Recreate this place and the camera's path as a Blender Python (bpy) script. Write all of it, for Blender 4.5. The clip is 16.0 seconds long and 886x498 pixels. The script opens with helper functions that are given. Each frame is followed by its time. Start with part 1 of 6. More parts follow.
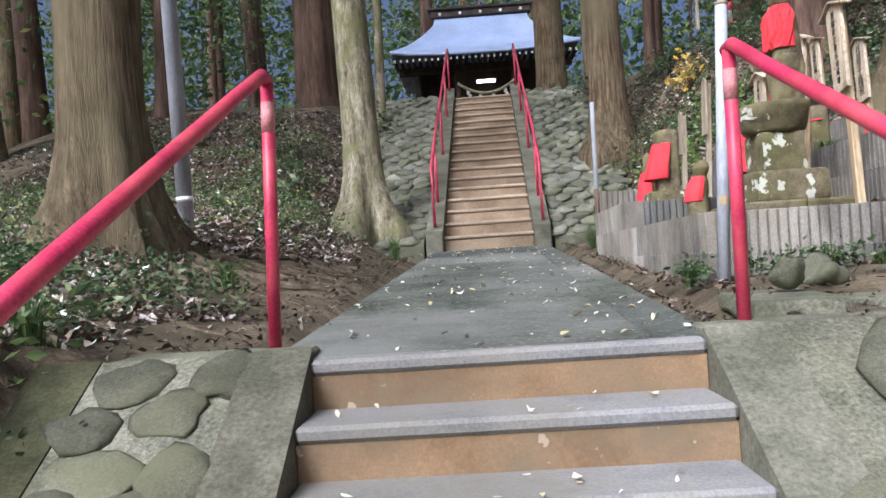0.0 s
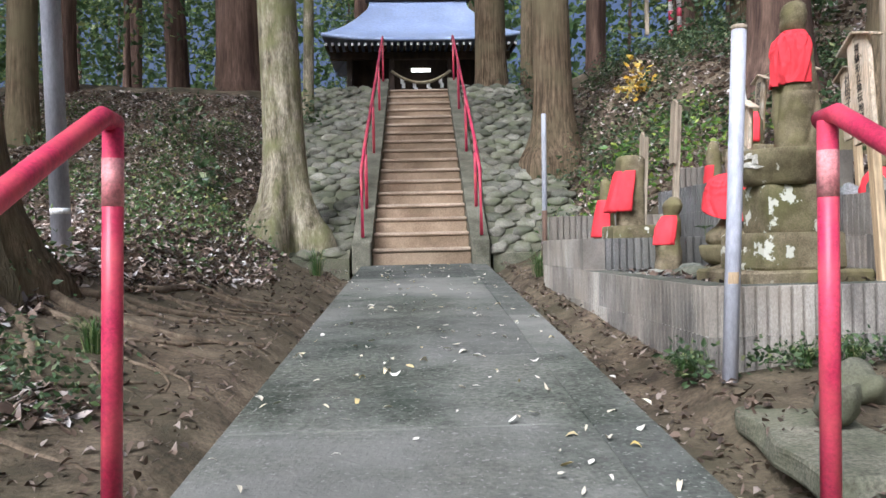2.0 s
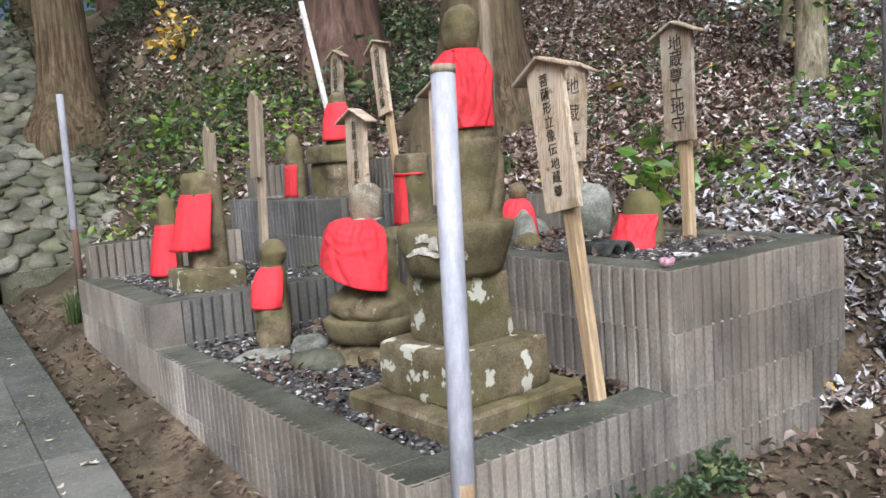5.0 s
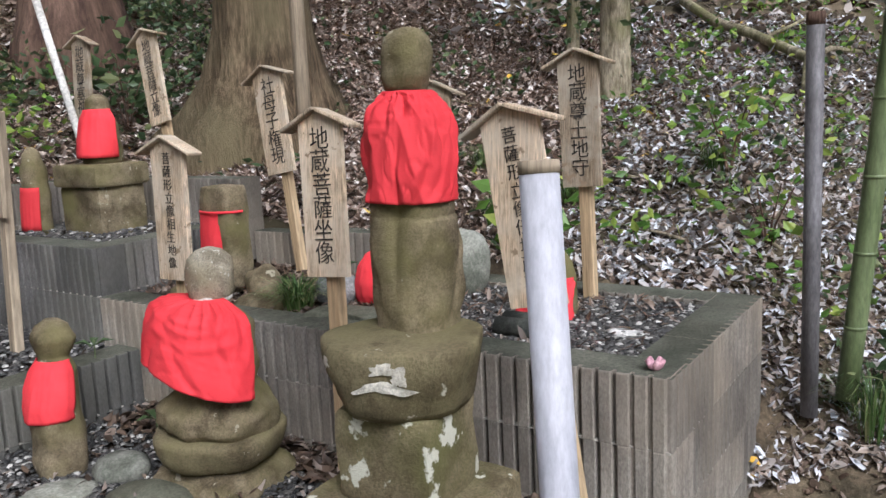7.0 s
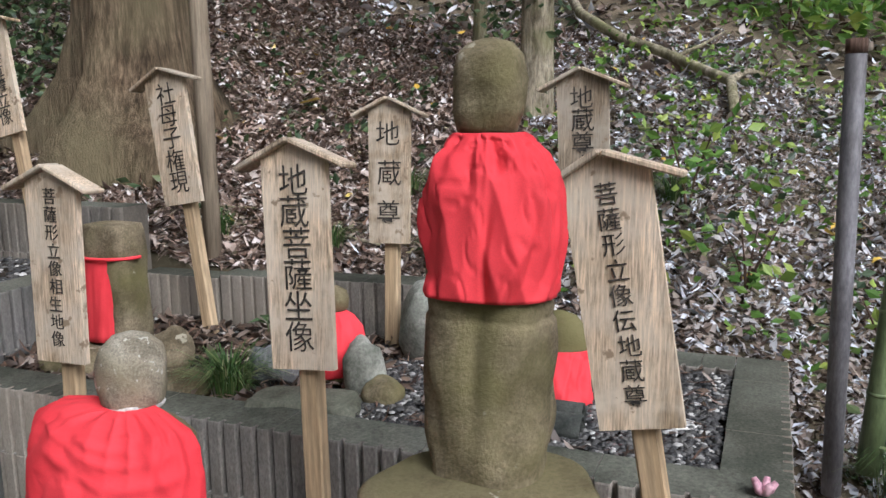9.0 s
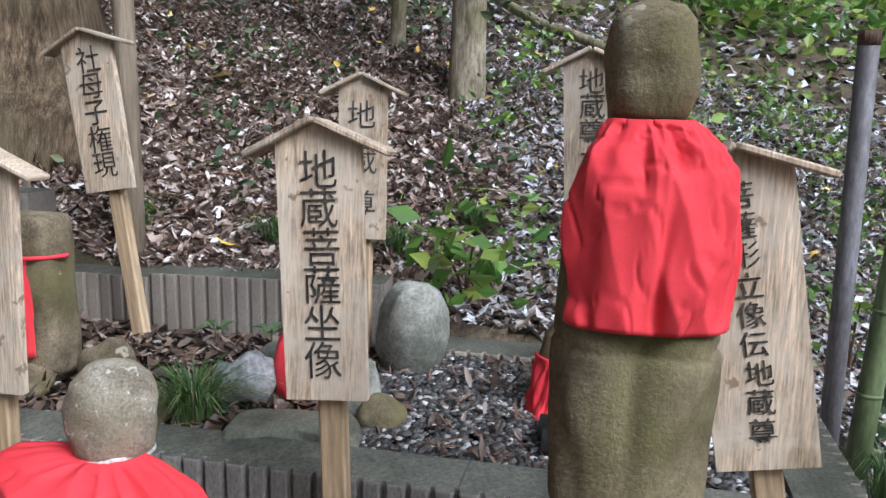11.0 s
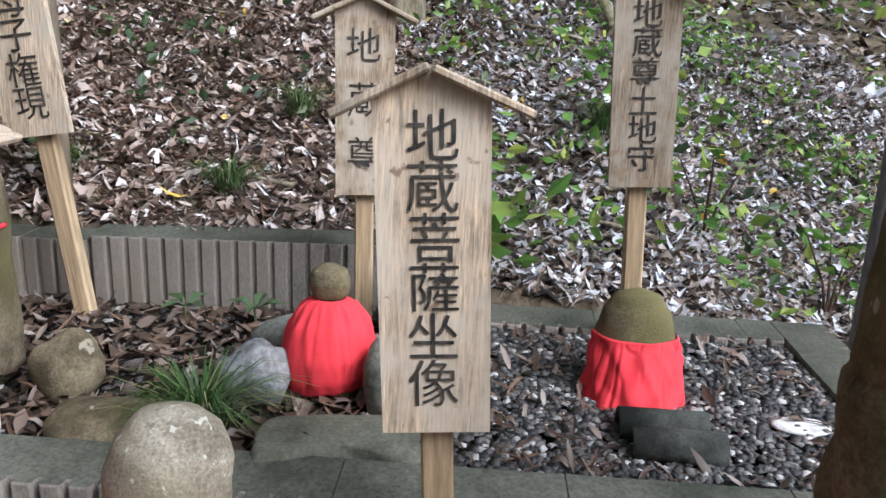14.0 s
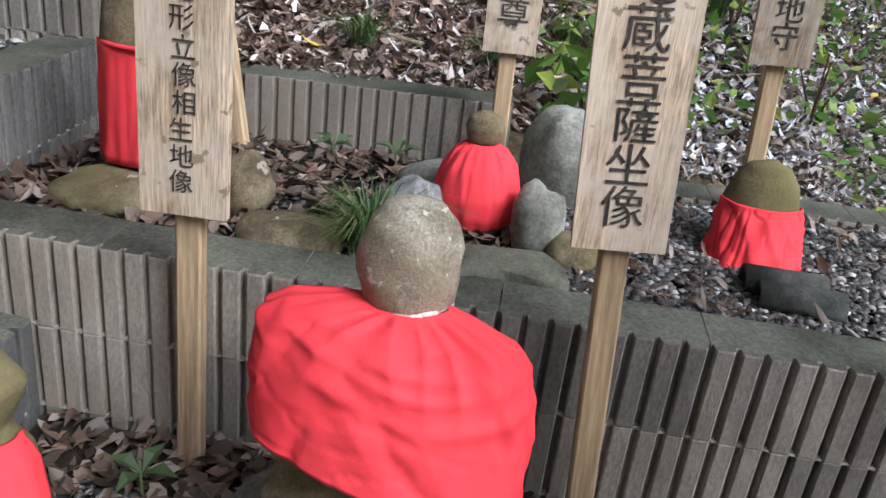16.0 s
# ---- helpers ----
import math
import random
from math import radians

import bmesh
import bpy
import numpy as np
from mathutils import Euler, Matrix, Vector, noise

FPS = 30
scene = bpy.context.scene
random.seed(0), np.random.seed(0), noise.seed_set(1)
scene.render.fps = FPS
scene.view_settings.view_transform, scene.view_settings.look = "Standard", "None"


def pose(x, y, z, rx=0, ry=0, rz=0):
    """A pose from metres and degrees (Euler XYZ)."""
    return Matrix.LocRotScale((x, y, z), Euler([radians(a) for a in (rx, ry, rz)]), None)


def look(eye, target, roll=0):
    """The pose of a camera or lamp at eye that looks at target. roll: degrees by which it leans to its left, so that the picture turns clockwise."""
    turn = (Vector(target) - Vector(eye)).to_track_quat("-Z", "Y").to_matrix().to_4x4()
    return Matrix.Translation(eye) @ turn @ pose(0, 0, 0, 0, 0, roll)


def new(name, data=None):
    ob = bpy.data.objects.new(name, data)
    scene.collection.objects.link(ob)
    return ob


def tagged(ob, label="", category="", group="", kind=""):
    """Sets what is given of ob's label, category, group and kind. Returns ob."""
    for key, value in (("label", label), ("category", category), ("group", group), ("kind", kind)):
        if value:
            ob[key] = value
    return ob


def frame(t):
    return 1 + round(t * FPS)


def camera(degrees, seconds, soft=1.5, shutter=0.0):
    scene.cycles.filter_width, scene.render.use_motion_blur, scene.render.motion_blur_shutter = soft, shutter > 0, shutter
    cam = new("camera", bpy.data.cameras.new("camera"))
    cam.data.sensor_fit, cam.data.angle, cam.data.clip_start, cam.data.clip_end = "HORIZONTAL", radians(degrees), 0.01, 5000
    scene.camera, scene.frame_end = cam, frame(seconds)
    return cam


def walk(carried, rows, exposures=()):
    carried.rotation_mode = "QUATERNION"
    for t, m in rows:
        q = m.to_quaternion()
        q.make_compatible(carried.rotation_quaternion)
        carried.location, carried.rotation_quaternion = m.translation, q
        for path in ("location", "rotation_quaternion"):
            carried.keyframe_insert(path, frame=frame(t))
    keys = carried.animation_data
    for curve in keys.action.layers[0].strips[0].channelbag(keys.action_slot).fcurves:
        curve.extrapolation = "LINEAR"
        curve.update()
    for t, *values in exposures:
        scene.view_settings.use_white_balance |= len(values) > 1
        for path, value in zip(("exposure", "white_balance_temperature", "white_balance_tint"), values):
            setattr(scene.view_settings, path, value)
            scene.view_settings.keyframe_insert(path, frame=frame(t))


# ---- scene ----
cam = camera(57.4, 16.0)
PATH = [
    (0, (0.447, 0.535, 1.428), (0.369, 2.533, 1.469), -3.7),
    (0.5, (0.398, 0.742, 1.523), (0.335, 2.741, 1.555), -2.6),
    (1, (0.422, 0.976, 1.635), (0.356, 2.975, 1.653), -3.0),
    (1.5, (0.393, 1.216, 1.726), (0.394, 3.216, 1.725), -2.5),
    (2, (0.387, 1.431, 1.793), (0.494, 3.428, 1.786), -1.3),
    (2.5, (0.396, 1.667, 1.902), (0.594, 3.657, 1.885), -1.6),
    (3, (0.376, 1.889, 2.006), (0.696, 3.863, 1.98), -1.0),
    (3.5, (0.437, 2.166, 2.111), (0.895, 4.112, 2.069), -1.4),
    (4, (0.479, 2.481, 2.268), (1.16, 4.361, 2.221), -2.9),
    (4.5, (0.52, 2.72, 2.326), (1.479, 4.472, 2.219), -2.3),
    (5, (0.599, 2.967, 2.419), (1.747, 4.589, 2.186), -4.0),
    (5.2, (0.622, 3.097, 2.388), (1.861, 4.643, 2.116), -4.0),
    (7.5, (0.686, 4.17, 2.765), (2.396, 5.159, 2.453), -1.9),
    (8, (0.645, 4.344, 2.786), (2.422, 5.208, 2.479), -0.9),
    (8.5, (0.745, 4.476, 2.754), (2.551, 5.272, 2.435), -0.5),
    (9, (1.019, 4.676, 2.781), (2.845, 5.421, 2.445), -0.8),
    (11.5, (1.24, 5.207, 2.771), (3.168, 5.554, 2.368), 1.4),
    (12, (1.359, 5.32, 2.777), (3.292, 5.585, 2.336), 1.2),
    (12.5, (1.475, 5.397, 2.778), (3.415, 5.559, 2.317), 1.0),
    (13, (1.517, 5.447, 2.78), (3.455, 5.563, 2.297), 1.5),
    (13.5, (1.515, 5.481, 2.783), (3.442, 5.588, 2.261), 2.2),
    (14, (1.468, 5.575, 2.791), (3.387, 5.669, 2.234), 2.6),
    (14.5, (1.393, 5.709, 2.792), (3.309, 5.785, 2.223), 3.2),
    (15, (1.334, 5.786, 2.802), (3.249, 5.869, 2.232), 4.3),
    (15.5, (1.299, 5.82, 2.796), (3.191, 5.931, 2.158), 6.0),
    (16, (1.264, 5.796, 2.724), (3.085, 5.961, 1.913), 6.9),
]
walk(cam, [(r[0], look(*r[1:])) for r in PATH], exposures=[(0.0, 0.74, 5350, 10), (3.0, 0.74, 5400, 10), (5.0, 0.44, 5500, 10), (8.0, 0.16, 5550, 10), (11.5, 0.36, 5200, 10), (16.0, 0.42, 5400, 10)])

# ---- world and sun: a shaded wood under a bright, hazy sky ----
world = bpy.data.worlds.new("sky")
scene.world = world
world.use_nodes = True
wn = world.node_tree.nodes
sky = wn.new("ShaderNodeTexSky")
sky.sky_type, sky.sun_disc = "NISHITA", False
sky.sun_elevation, sky.sun_rotation = radians(43), radians(215)
sky.air_density, sky.dust_density, sky.ozone_density = 0.4, 10.0, 0.4
wn["Background"].inputs[1].default_value = 0.105
world.node_tree.links.new(sky.outputs[0], wn["Background"].inputs[0])
sun = new("sun", bpy.data.lights.new("sun", "SUN"))
sun.data.energy, sun.data.angle, sun.data.color = 2.0, radians(30), (1.0, 0.96, 0.91)
SUN_DIR = Vector((-0.42, -0.60, 0.68))
sun.matrix_world = look(SUN_DIR * 50, (0, 0, 0))

rng = np.random.default_rng(7)
rnd = random.Random(11)


# ---- materials ----
def ramp(nt, src, stops):
    r = nt.nodes.new("ShaderNodeValToRGB")
    while len(r.color_ramp.elements) < len(stops):
        r.color_ramp.elements.new(0.5)
    for e, (p, c) in zip(r.color_ramp.elements, stops):
        e.position, e.color = p, (*c, 1) if len(c) == 3 else c
    nt.links.new(src, r.inputs[0])
    return r.outputs[0]


def noise_node(nt, scale, detail=5, stretch=(1, 1, 1), rough=0.6, coords="pos"):
    m = nt.nodes.new("ShaderNodeMapping")
    m.inputs["Scale"].default_value = [scale * s for s in stretch]
    if coords == "pos":
        nt.links.new(nt.nodes.new("ShaderNodeNewGeometry").outputs["Position"], m.inputs[0])
    else:
        nt.links.new(nt.nodes.new("ShaderNodeTexCoord").outputs["Object"], m.inputs[0])
    n = nt.nodes.new("ShaderNodeTexNoise")
    n.inputs["Scale"].default_value, n.inputs["Detail"].default_value, n.inputs["Roughness"].default_value = 1.0, detail, rough
    nt.links.new(m.outputs[0], n.inputs["Vector"])
    return n.outputs[0]


def mix(nt, a, b, fac, mode="MIX"):
    m = nt.nodes.new("ShaderNodeMix")
    m.data_type, m.blend_type = "RGBA", mode
    for sock, v in ((m.inputs[0], fac), (m.inputs[6], a), (m.inputs[7], b)):
        if isinstance(v, (int, float)):
            sock.default_value = v
        elif isinstance(v, tuple):
            sock.default_value = (*v, 1)
        else:
            nt.links.new(v, sock)
    return m.outputs[2]


def surface(name, dark, light, scale=8, stretch=(1, 1, 1), rough=0.8, bump=0.3, fine=60, spots=None, metal=0.0, by="", coords="pos", bump_mm=4, spot_scale=9, spot_cut=0.58, patch=None, patch_scale=1.6, speck=0.6):
    """Two colours mixed by noise at two scales, optional patches and spots of further colours, relief from the same noise."""
    m = bpy.data.materials.new(name)
    m.use_nodes = True
    nt = m.node_tree
    b = nt.nodes["Principled BSDF"]
    coarse = noise_node(nt, scale, 6, stretch, 0.65, coords)
    grain = noise_node(nt, fine, 4, stretch, 0.7, coords)
    col = ramp(nt, coarse, [(0.37, dark), (0.63, light)])
    g = ramp(nt, grain, [(0.34, (0.45, 0.45, 0.45)), (0.66, (1.4, 1.4, 1.4))])
    col = mix(nt, col, g, speck, "MULTIPLY")
    stain = ramp(nt, noise_node(nt, scale * 0.28, 3, (1, 1, 0.6), 0.55, coords), [(0.36, (0.66, 0.64, 0.60)), (0.6, (1.1, 1.1, 1.1))])
    col = mix(nt, col, stain, 0.8, "MULTIPLY")
    if patch:
        pf = ramp(nt, noise_node(nt, patch_scale, 4, (1, 1, 1), 0.6, coords), [(0.42, (0, 0, 0)), (0.66, (0.85, 0.85, 0.85))])
        col = mix(nt, col, patch, pf)
    if by:
        if by == "object":
            src = nt.nodes.new("ShaderNodeObjectInfo").outputs["Random"]
        else:
            src = nt.nodes.new("ShaderNodeNewGeometry").outputs["Random Per Island"]
        col = mix(nt, col, ramp(nt, src, [(0.0, (0.72, 0.72, 0.72)), (1.0, (1.25, 1.22, 1.18))]), 1.0, "MULTIPLY")
    if spots:
        sf = ramp(nt, noise_node(nt, spot_scale, 5, (1, 1, 1), 0.55, coords), [(spot_cut, (0, 0, 0)), (spot_cut + 0.03, (1, 1, 1))])
        col = mix(nt, col, spots, sf)
    nt.links.new(col, b.inputs["Base Color"])
    b.inputs["Roughness"].default_value, b.inputs["Metallic"].default_value = rough, metal
    b.inputs["Specular IOR Level"].default_value = 0.25 if rough > 0.8 else 0.45
    if bump:
        bn = nt.nodes.new("ShaderNodeBump")
        bn.inputs["Strength"].default_value, bn.inputs["Distance"].default_value = bump, bump_mm / 1000
        nt.links.new(mix(nt, coarse, grain, 0.6), bn.inputs["Height"])
        nt.links.new(bn.outputs[0], b.inputs["Normal"])
    return m


def leafy(name, stops, rough=0.5, translucent=0.25):
    """Leaves: each island its own colour out of the stops."""
    m = bpy.data.materials.new(name)
    m.use_nodes = True
    nt = m.node_tree
    b = nt.nodes["Principled BSDF"]
    col = ramp(nt, nt.nodes.new("ShaderNodeNewGeometry").outputs["Random Per Island"], stops)
    nt.links.new(col, b.inputs["Base Color"])
    b.inputs["Roughness"].default_value = rough
    if translucent:
        tr = nt.nodes.new("ShaderNodeBsdfTranslucent")
        nt.links.new(col, tr.inputs[0])
        mx = nt.nodes.new("ShaderNodeMixShader")
        mx.inputs[0].default_value = translucent
        nt.links.new(b.outputs[0], mx.inputs[1])
        nt.links.new(tr.outputs[0], mx.inputs[2])
        nt.links.new(mx.outputs[0], nt.nodes["Material Output"].inputs[0])
    return m


M_SOIL = surface("soil", (0.056, 0.043, 0.028), (0.215, 0.168, 0.112), 4.0, bump=0.9, fine=50, bump_mm=18, rough=0.95, speck=0.8, patch=(0.075, 0.066, 0.038), patch_scale=1.1)
M_BED = surface("bed_earth", (0.014, 0.011, 0.008), (0.055, 0.042, 0.030), 6, bump=0.9, fine=60, bump_mm=14, rough=0.95)
M_PATH = surface("path_concrete", (0.058, 0.070, 0.055), (0.148, 0.158, 0.134), 2.2, fine=44, bump=1.0, rough=0.9, bump_mm=13, by="object", patch=(0.21, 0.212, 0.195), patch_scale=1.15, speck=1.0, spots=(0.25, 0.25, 0.225), spot_scale=58, spot_cut=0.62)
M_TREAD = surface("tread_concrete", (0.24, 0.235, 0.235), (0.40, 0.385, 0.375), 3, fine=110, bump=0.4, rough=0.8, speck=0.45, patch=(0.20, 0.185, 0.15), patch_scale=3)
M_RISER = surface("step_riser", (0.25, 0.158, 0.088), (0.40, 0.265, 0.155), 3.2, fine=110, bump=0.35, rough=0.85, speck=0.3, patch=(0.22, 0.17, 0.11), patch_scale=4, spots=(0.46, 0.36, 0.26), spot_scale=16, spot_cut=0.66)
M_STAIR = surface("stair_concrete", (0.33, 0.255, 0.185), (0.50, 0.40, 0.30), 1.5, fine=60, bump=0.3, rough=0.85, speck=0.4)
# stair concrete made darker: shading below each nosing painted into the risers
M_STAIRSHADE = surface("stair_riser_shaded", (0.24, 0.175, 0.115), (0.42, 0.32, 0.22), 2.0, fine=60, bump=0.3, rough=0.85, speck=0.4)
M_KERB = surface("kerb_concrete", (0.11, 0.11, 0.078), (0.22, 0.21, 0.16), 4, fine=70, bump=0.5, rough=0.9)
M_MOSSKERB = surface("moss_concrete", (0.042, 0.045, 0.022), (0.10, 0.098, 0.052), 5, fine=90, bump=0.7, rough=0.95, speck=0.6)
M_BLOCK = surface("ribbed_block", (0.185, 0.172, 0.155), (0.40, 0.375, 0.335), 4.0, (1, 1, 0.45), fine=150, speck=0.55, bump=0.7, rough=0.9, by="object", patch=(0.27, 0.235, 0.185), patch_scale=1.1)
# same block, darker and cooler: shade of the inner walls painted in
M_SHADED = surface("shaded_ribbed_block", (0.095, 0.096, 0.098), (0.245, 0.243, 0.24), 4.0, (1, 1, 0.45), fine=150, speck=0.6, bump=0.7, rough=0.85, by="object", patch=(0.13, 0.13, 0.11), patch_scale=1.3)
M_JOINT = surface("block_joint", (0.30, 0.285, 0.25), (0.50, 0.475, 0.43), 12, fine=120, bump=0.5, rough=0.9)
M_CAPSTONE = surface("block_top", (0.075, 0.082, 0.062), (0.165, 0.168, 0.135), 4, fine=110, bump=0.7, rough=0.9, speck=0.7)
M_STONE = surface("mossy_stone", (0.092, 0.074, 0.043), (0.30, 0.248, 0.162), 8, fine=150, bump=0.9, rough=0.92, bump_mm=5, patch=(0.165, 0.15, 0.06), patch_scale=3.2, speck=0.65, spots=(0.37, 0.34, 0.25), spot_scale=17, spot_cut=0.665)
M_LICHEN = surface("lichen_stone", (0.12, 0.10, 0.055), (0.27, 0.225, 0.14), 7, fine=140, bump=0.9, rough=0.92, patch=(0.15, 0.15, 0.055), patch_scale=3, spots=(0.62, 0.62, 0.52), spot_scale=12, spot_cut=0.575, speck=0.65, bump_mm=5)
M_CHIPPED = surface("chipped_stone", (0.12, 0.10, 0.055), (0.28, 0.235, 0.15), 6, fine=130, bump=0.9, rough=0.92, patch=(0.165, 0.15, 0.065), patch_scale=3, spots=(0.50, 0.48, 0.38), spot_scale=14, spot_cut=0.65, speck=0.65, bump_mm=6)
M_PALE = surface("speckled_granite", (0.21, 0.185, 0.135), (0.44, 0.405, 0.32), 22, fine=190, bump=0.9, rough=0.9, patch=(0.23, 0.195, 0.115), patch_scale=11, spots=(0.52, 0.50, 0.42), spot_scale=40, spot_cut=0.63, speck=0.75)
M_SLATE = surface("green_slab_stone", (0.085, 0.088, 0.062), (0.175, 0.178, 0.135), 8, fine=110, bump=0.6, rough=0.85, speck=0.5)
M_BLUEROCK = surface("pitted_blue_rock", (0.20, 0.215, 0.225), (0.42, 0.44, 0.45), 9, fine=60, bump=1.0, rough=0.9, bump_mm=9, speck=0.7, spots=(0.09, 0.095, 0.10), spot_scale=38, spot_cut=0.66)
M_CHIP = surface("fresh_break", (0.42, 0.40, 0.33), (0.66, 0.64, 0.56), 25, fine=120, bump=0.8, rough=0.9)
M_GREYROCK = surface("grey_rock", (0.12, 0.13, 0.105), (0.29, 0.30, 0.265), 9, fine=90, bump=0.6, rough=0.85, by="object")
M_COBBLE = surface("set_stone", (0.14, 0.138, 0.11), (0.29, 0.285, 0.24), 5, fine=70, bump=0.5, rough=0.9, by="object", patch=(0.15, 0.165, 0.10), patch_scale=3)
M_FIELD = surface("field_stone", (0.088, 0.090, 0.064), (0.175, 0.170, 0.128), 4, fine=110, bump=0.8, rough=0.92, bump_mm=5, by="object", patch=(0.125, 0.128, 0.075), patch_scale=3, speck=0.7)
M_MORTAR = surface("mortar", (0.135, 0.135, 0.098), (0.25, 0.238, 0.18), 5, fine=80, bump=0.9, rough=0.95, bump_mm=7, patch=(0.115, 0.125, 0.066), patch_scale=1.6, speck=0.8)
M_RED = surface("red_cloth", (0.76, 0.035, 0.05), (0.84, 0.055, 0.07), 5, fine=400, bump=0.15, rough=0.8, bump_mm=1, speck=0.15)
M_REDPAINT = surface("red_paint", (0.50, 0.022, 0.085), (0.66, 0.05, 0.13), 6, fine=120, bump=0.25, rough=0.42, bump_mm=1, patch=(0.70, 0.11, 0.13), patch_scale=5)
M_WOOD = surface("sign_wood", (0.33, 0.25, 0.16), (0.63, 0.52, 0.385), 8, (1, 2.0, 0.13), fine=120, bump=0.6, rough=0.75, bump_mm=2, patch=(0.56, 0.50, 0.40), patch_scale=9, spots=(0.29, 0.215, 0.14), spot_scale=21, spot_cut=0.63, by="object", speck=1.0)
M_POSTWOOD = surface("post_wood", (0.38, 0.265, 0.145), (0.60, 0.46, 0.285), 7, (1, 2, 0.12), fine=60, bump=0.3, rough=0.65, bump_mm=2, coords="object")
M_GREYWOOD = surface("weathered_wood", (0.30, 0.24, 0.17), (0.50, 0.42, 0.31), 7, (1, 2, 0.12), fine=60, bump=0.3, rough=0.8, bump_mm=2, coords="object")
M_INK = surface("ink", (0.022, 0.020, 0.018), (0.075, 0.064, 0.052), 30, bump=0, rough=0.6)
M_BARK = surface("cedar_bark", (0.070, 0.050, 0.030), (0.285, 0.210, 0.132), 30, (1, 1, 0.04), fine=110, bump=1.0, rough=0.95, bump_mm=30, speck=0.8, patch=(0.18, 0.152, 0.085), patch_scale=1.4)
M_BARKPALE = surface("pale_bark", (0.13, 0.11, 0.07), (0.46, 0.405, 0.30), 13, (1, 1, 0.25), speck=0.9, fine=60, bump=0.8, rough=0.95, bump_mm=15, patch=(0.19, 0.19, 0.08), patch_scale=3)
M_ROOT = surface("worn_root", (0.085, 0.062, 0.040), (0.22, 0.17, 0.115), 12, fine=90, bump=0.8, rough=0.9, bump_mm=6)
M_BARKDARK = surface("dark_bark", (0.07, 0.042, 0.032), (0.20, 0.13, 0.095), 6, (1, 1, 0.08), fine=45, bump=1.0, rough=0.95, bump_mm=25)
M_POLE = surface("galvanised_pole", (0.36, 0.37, 0.42), (0.49, 0.50, 0.55), 7, (1, 1, 0.3), fine=80, bump=0.15, rough=0.55, metal=0.0, bump_mm=1, speck=0.3)
M_PALEPAINT = surface("faded_pink_paint", (0.66, 0.22, 0.24), (0.78, 0.36, 0.36), 14, fine=120, bump=0.2, rough=0.5, bump_mm=1)
M_RUST = surface("rusty_pipe", (0.13, 0.125, 0.13), (0.25, 0.245, 0.26), 9, (1, 1, 0.3), fine=90, bump=0.3, rough=0.65, metal=0.3, bump_mm=1)
M_BAMBOO = surface("bamboo", (0.09, 0.125, 0.05), (0.19, 0.235, 0.115), 6, (1, 1, 0.25), fine=60, bump=0.1, rough=0.45)
# blue base colour stands for the sky reflected in the sheet metal
M_ROOF = surface("sky_tinted_roof", (0.40, 0.50, 0.77), (0.52, 0.62, 0.88), 0.9, fine=12, bump=0.1, rough=0.35, metal=0.1, speck=0.25)
M_DARKWOOD = surface("dark_timber", (0.028, 0.018, 0.014), (0.075, 0.05, 0.036), 5, (1, 1, 0.2), fine=50, bump=0.3, rough=0.7)
M_WHITE = surface("white_paper", (0.70, 0.69, 0.66), (0.82, 0.81, 0.78), 20, bump=0.05, rough=0.8)
M_ROPE = surface("straw_rope", (0.40, 0.34, 0.22), (0.60, 0.53, 0.37), 40, bump=0.4, rough=0.9)
M_PINK = surface("pink_plastic", (0.66, 0.34, 0.44), (0.78, 0.48, 0.56), 30, bump=0.1, rough=0.4)
M_TILE = surface("old_roof_tile", (0.03, 0.034, 0.03), (0.085, 0.09, 0.08), 14, fine=150, bump=0.6, rough=0.9)
# pale bluish end of the ramp: sky sheen painted onto some leaves
M_LITTER = leafy("fallen_leaves", [(0.0, (0.045, 0.032, 0.025)), (0.22, (0.17, 0.125, 0.095)), (0.48, (0.35, 0.29, 0.24)), (0.76, (0.53, 0.52, 0.52)), (1.0, (0.80, 0.84, 0.92))], 0.27, 0.0)
M_BROWN = leafy("brown_leaves", [(0.0, (0.045, 0.030, 0.022)), (0.24, (0.17, 0.118, 0.088)), (0.52, (0.35, 0.262, 0.205)), (0.80, (0.52, 0.44, 0.385)), (1.0, (0.80, 0.77, 0.75))], 0.34, 0.0)
M_DARKLITTER = leafy("damp_leaves", [(0.0, (0.035, 0.024, 0.016)), (0.4, (0.085, 0.055, 0.036)), (0.8, (0.17, 0.12, 0.085)), (1.0, (0.33, 0.28, 0.24))], 0.5, 0.0)
M_YELLOW = leafy("yellow_leaves", [(0.0, (0.62, 0.36, 0.03)), (0.6, (0.75, 0.55, 0.10)), (1.0, (0.75, 0.68, 0.42))], 0.5, 0.1)
M_CREAM = leafy("cream_leaves", [(0.0, (0.55, 0.42, 0.12)), (0.25, (0.62, 0.56, 0.40)), (1.0, (0.78, 0.75, 0.66))], 0.5, 0.0)
M_NEEDLES = leafy("cedar_needles", [(0.0, (0.05, 0.028, 0.018)), (0.6, (0.14, 0.078, 0.048)), (1.0, (0.26, 0.17, 0.115))], 0.6, 0.0)
M_GREEN = leafy("green_leaves", [(0.0, (0.028, 0.05, 0.02)), (0.5, (0.06, 0.105, 0.04)), (0.85, (0.12, 0.17, 0.07)), (1.0, (0.26, 0.28, 0.12))], 0.45, 0.25)
M_BRIGHT = leafy("bright_leaves", [(0.0, (0.08, 0.18, 0.03)), (0.6, (0.18, 0.33, 0.06)), (1.0, (0.42, 0.50, 0.10))], 0.4, 0.35)
M_FOREST = leafy("forest_leaves", [(0.0, (0.045, 0.075, 0.03)), (0.55, (0.085, 0.145, 0.05)), (0.85, (0.16, 0.23, 0.075)), (1.0, (0.36, 0.38, 0.12))], 0.45, 0.5)
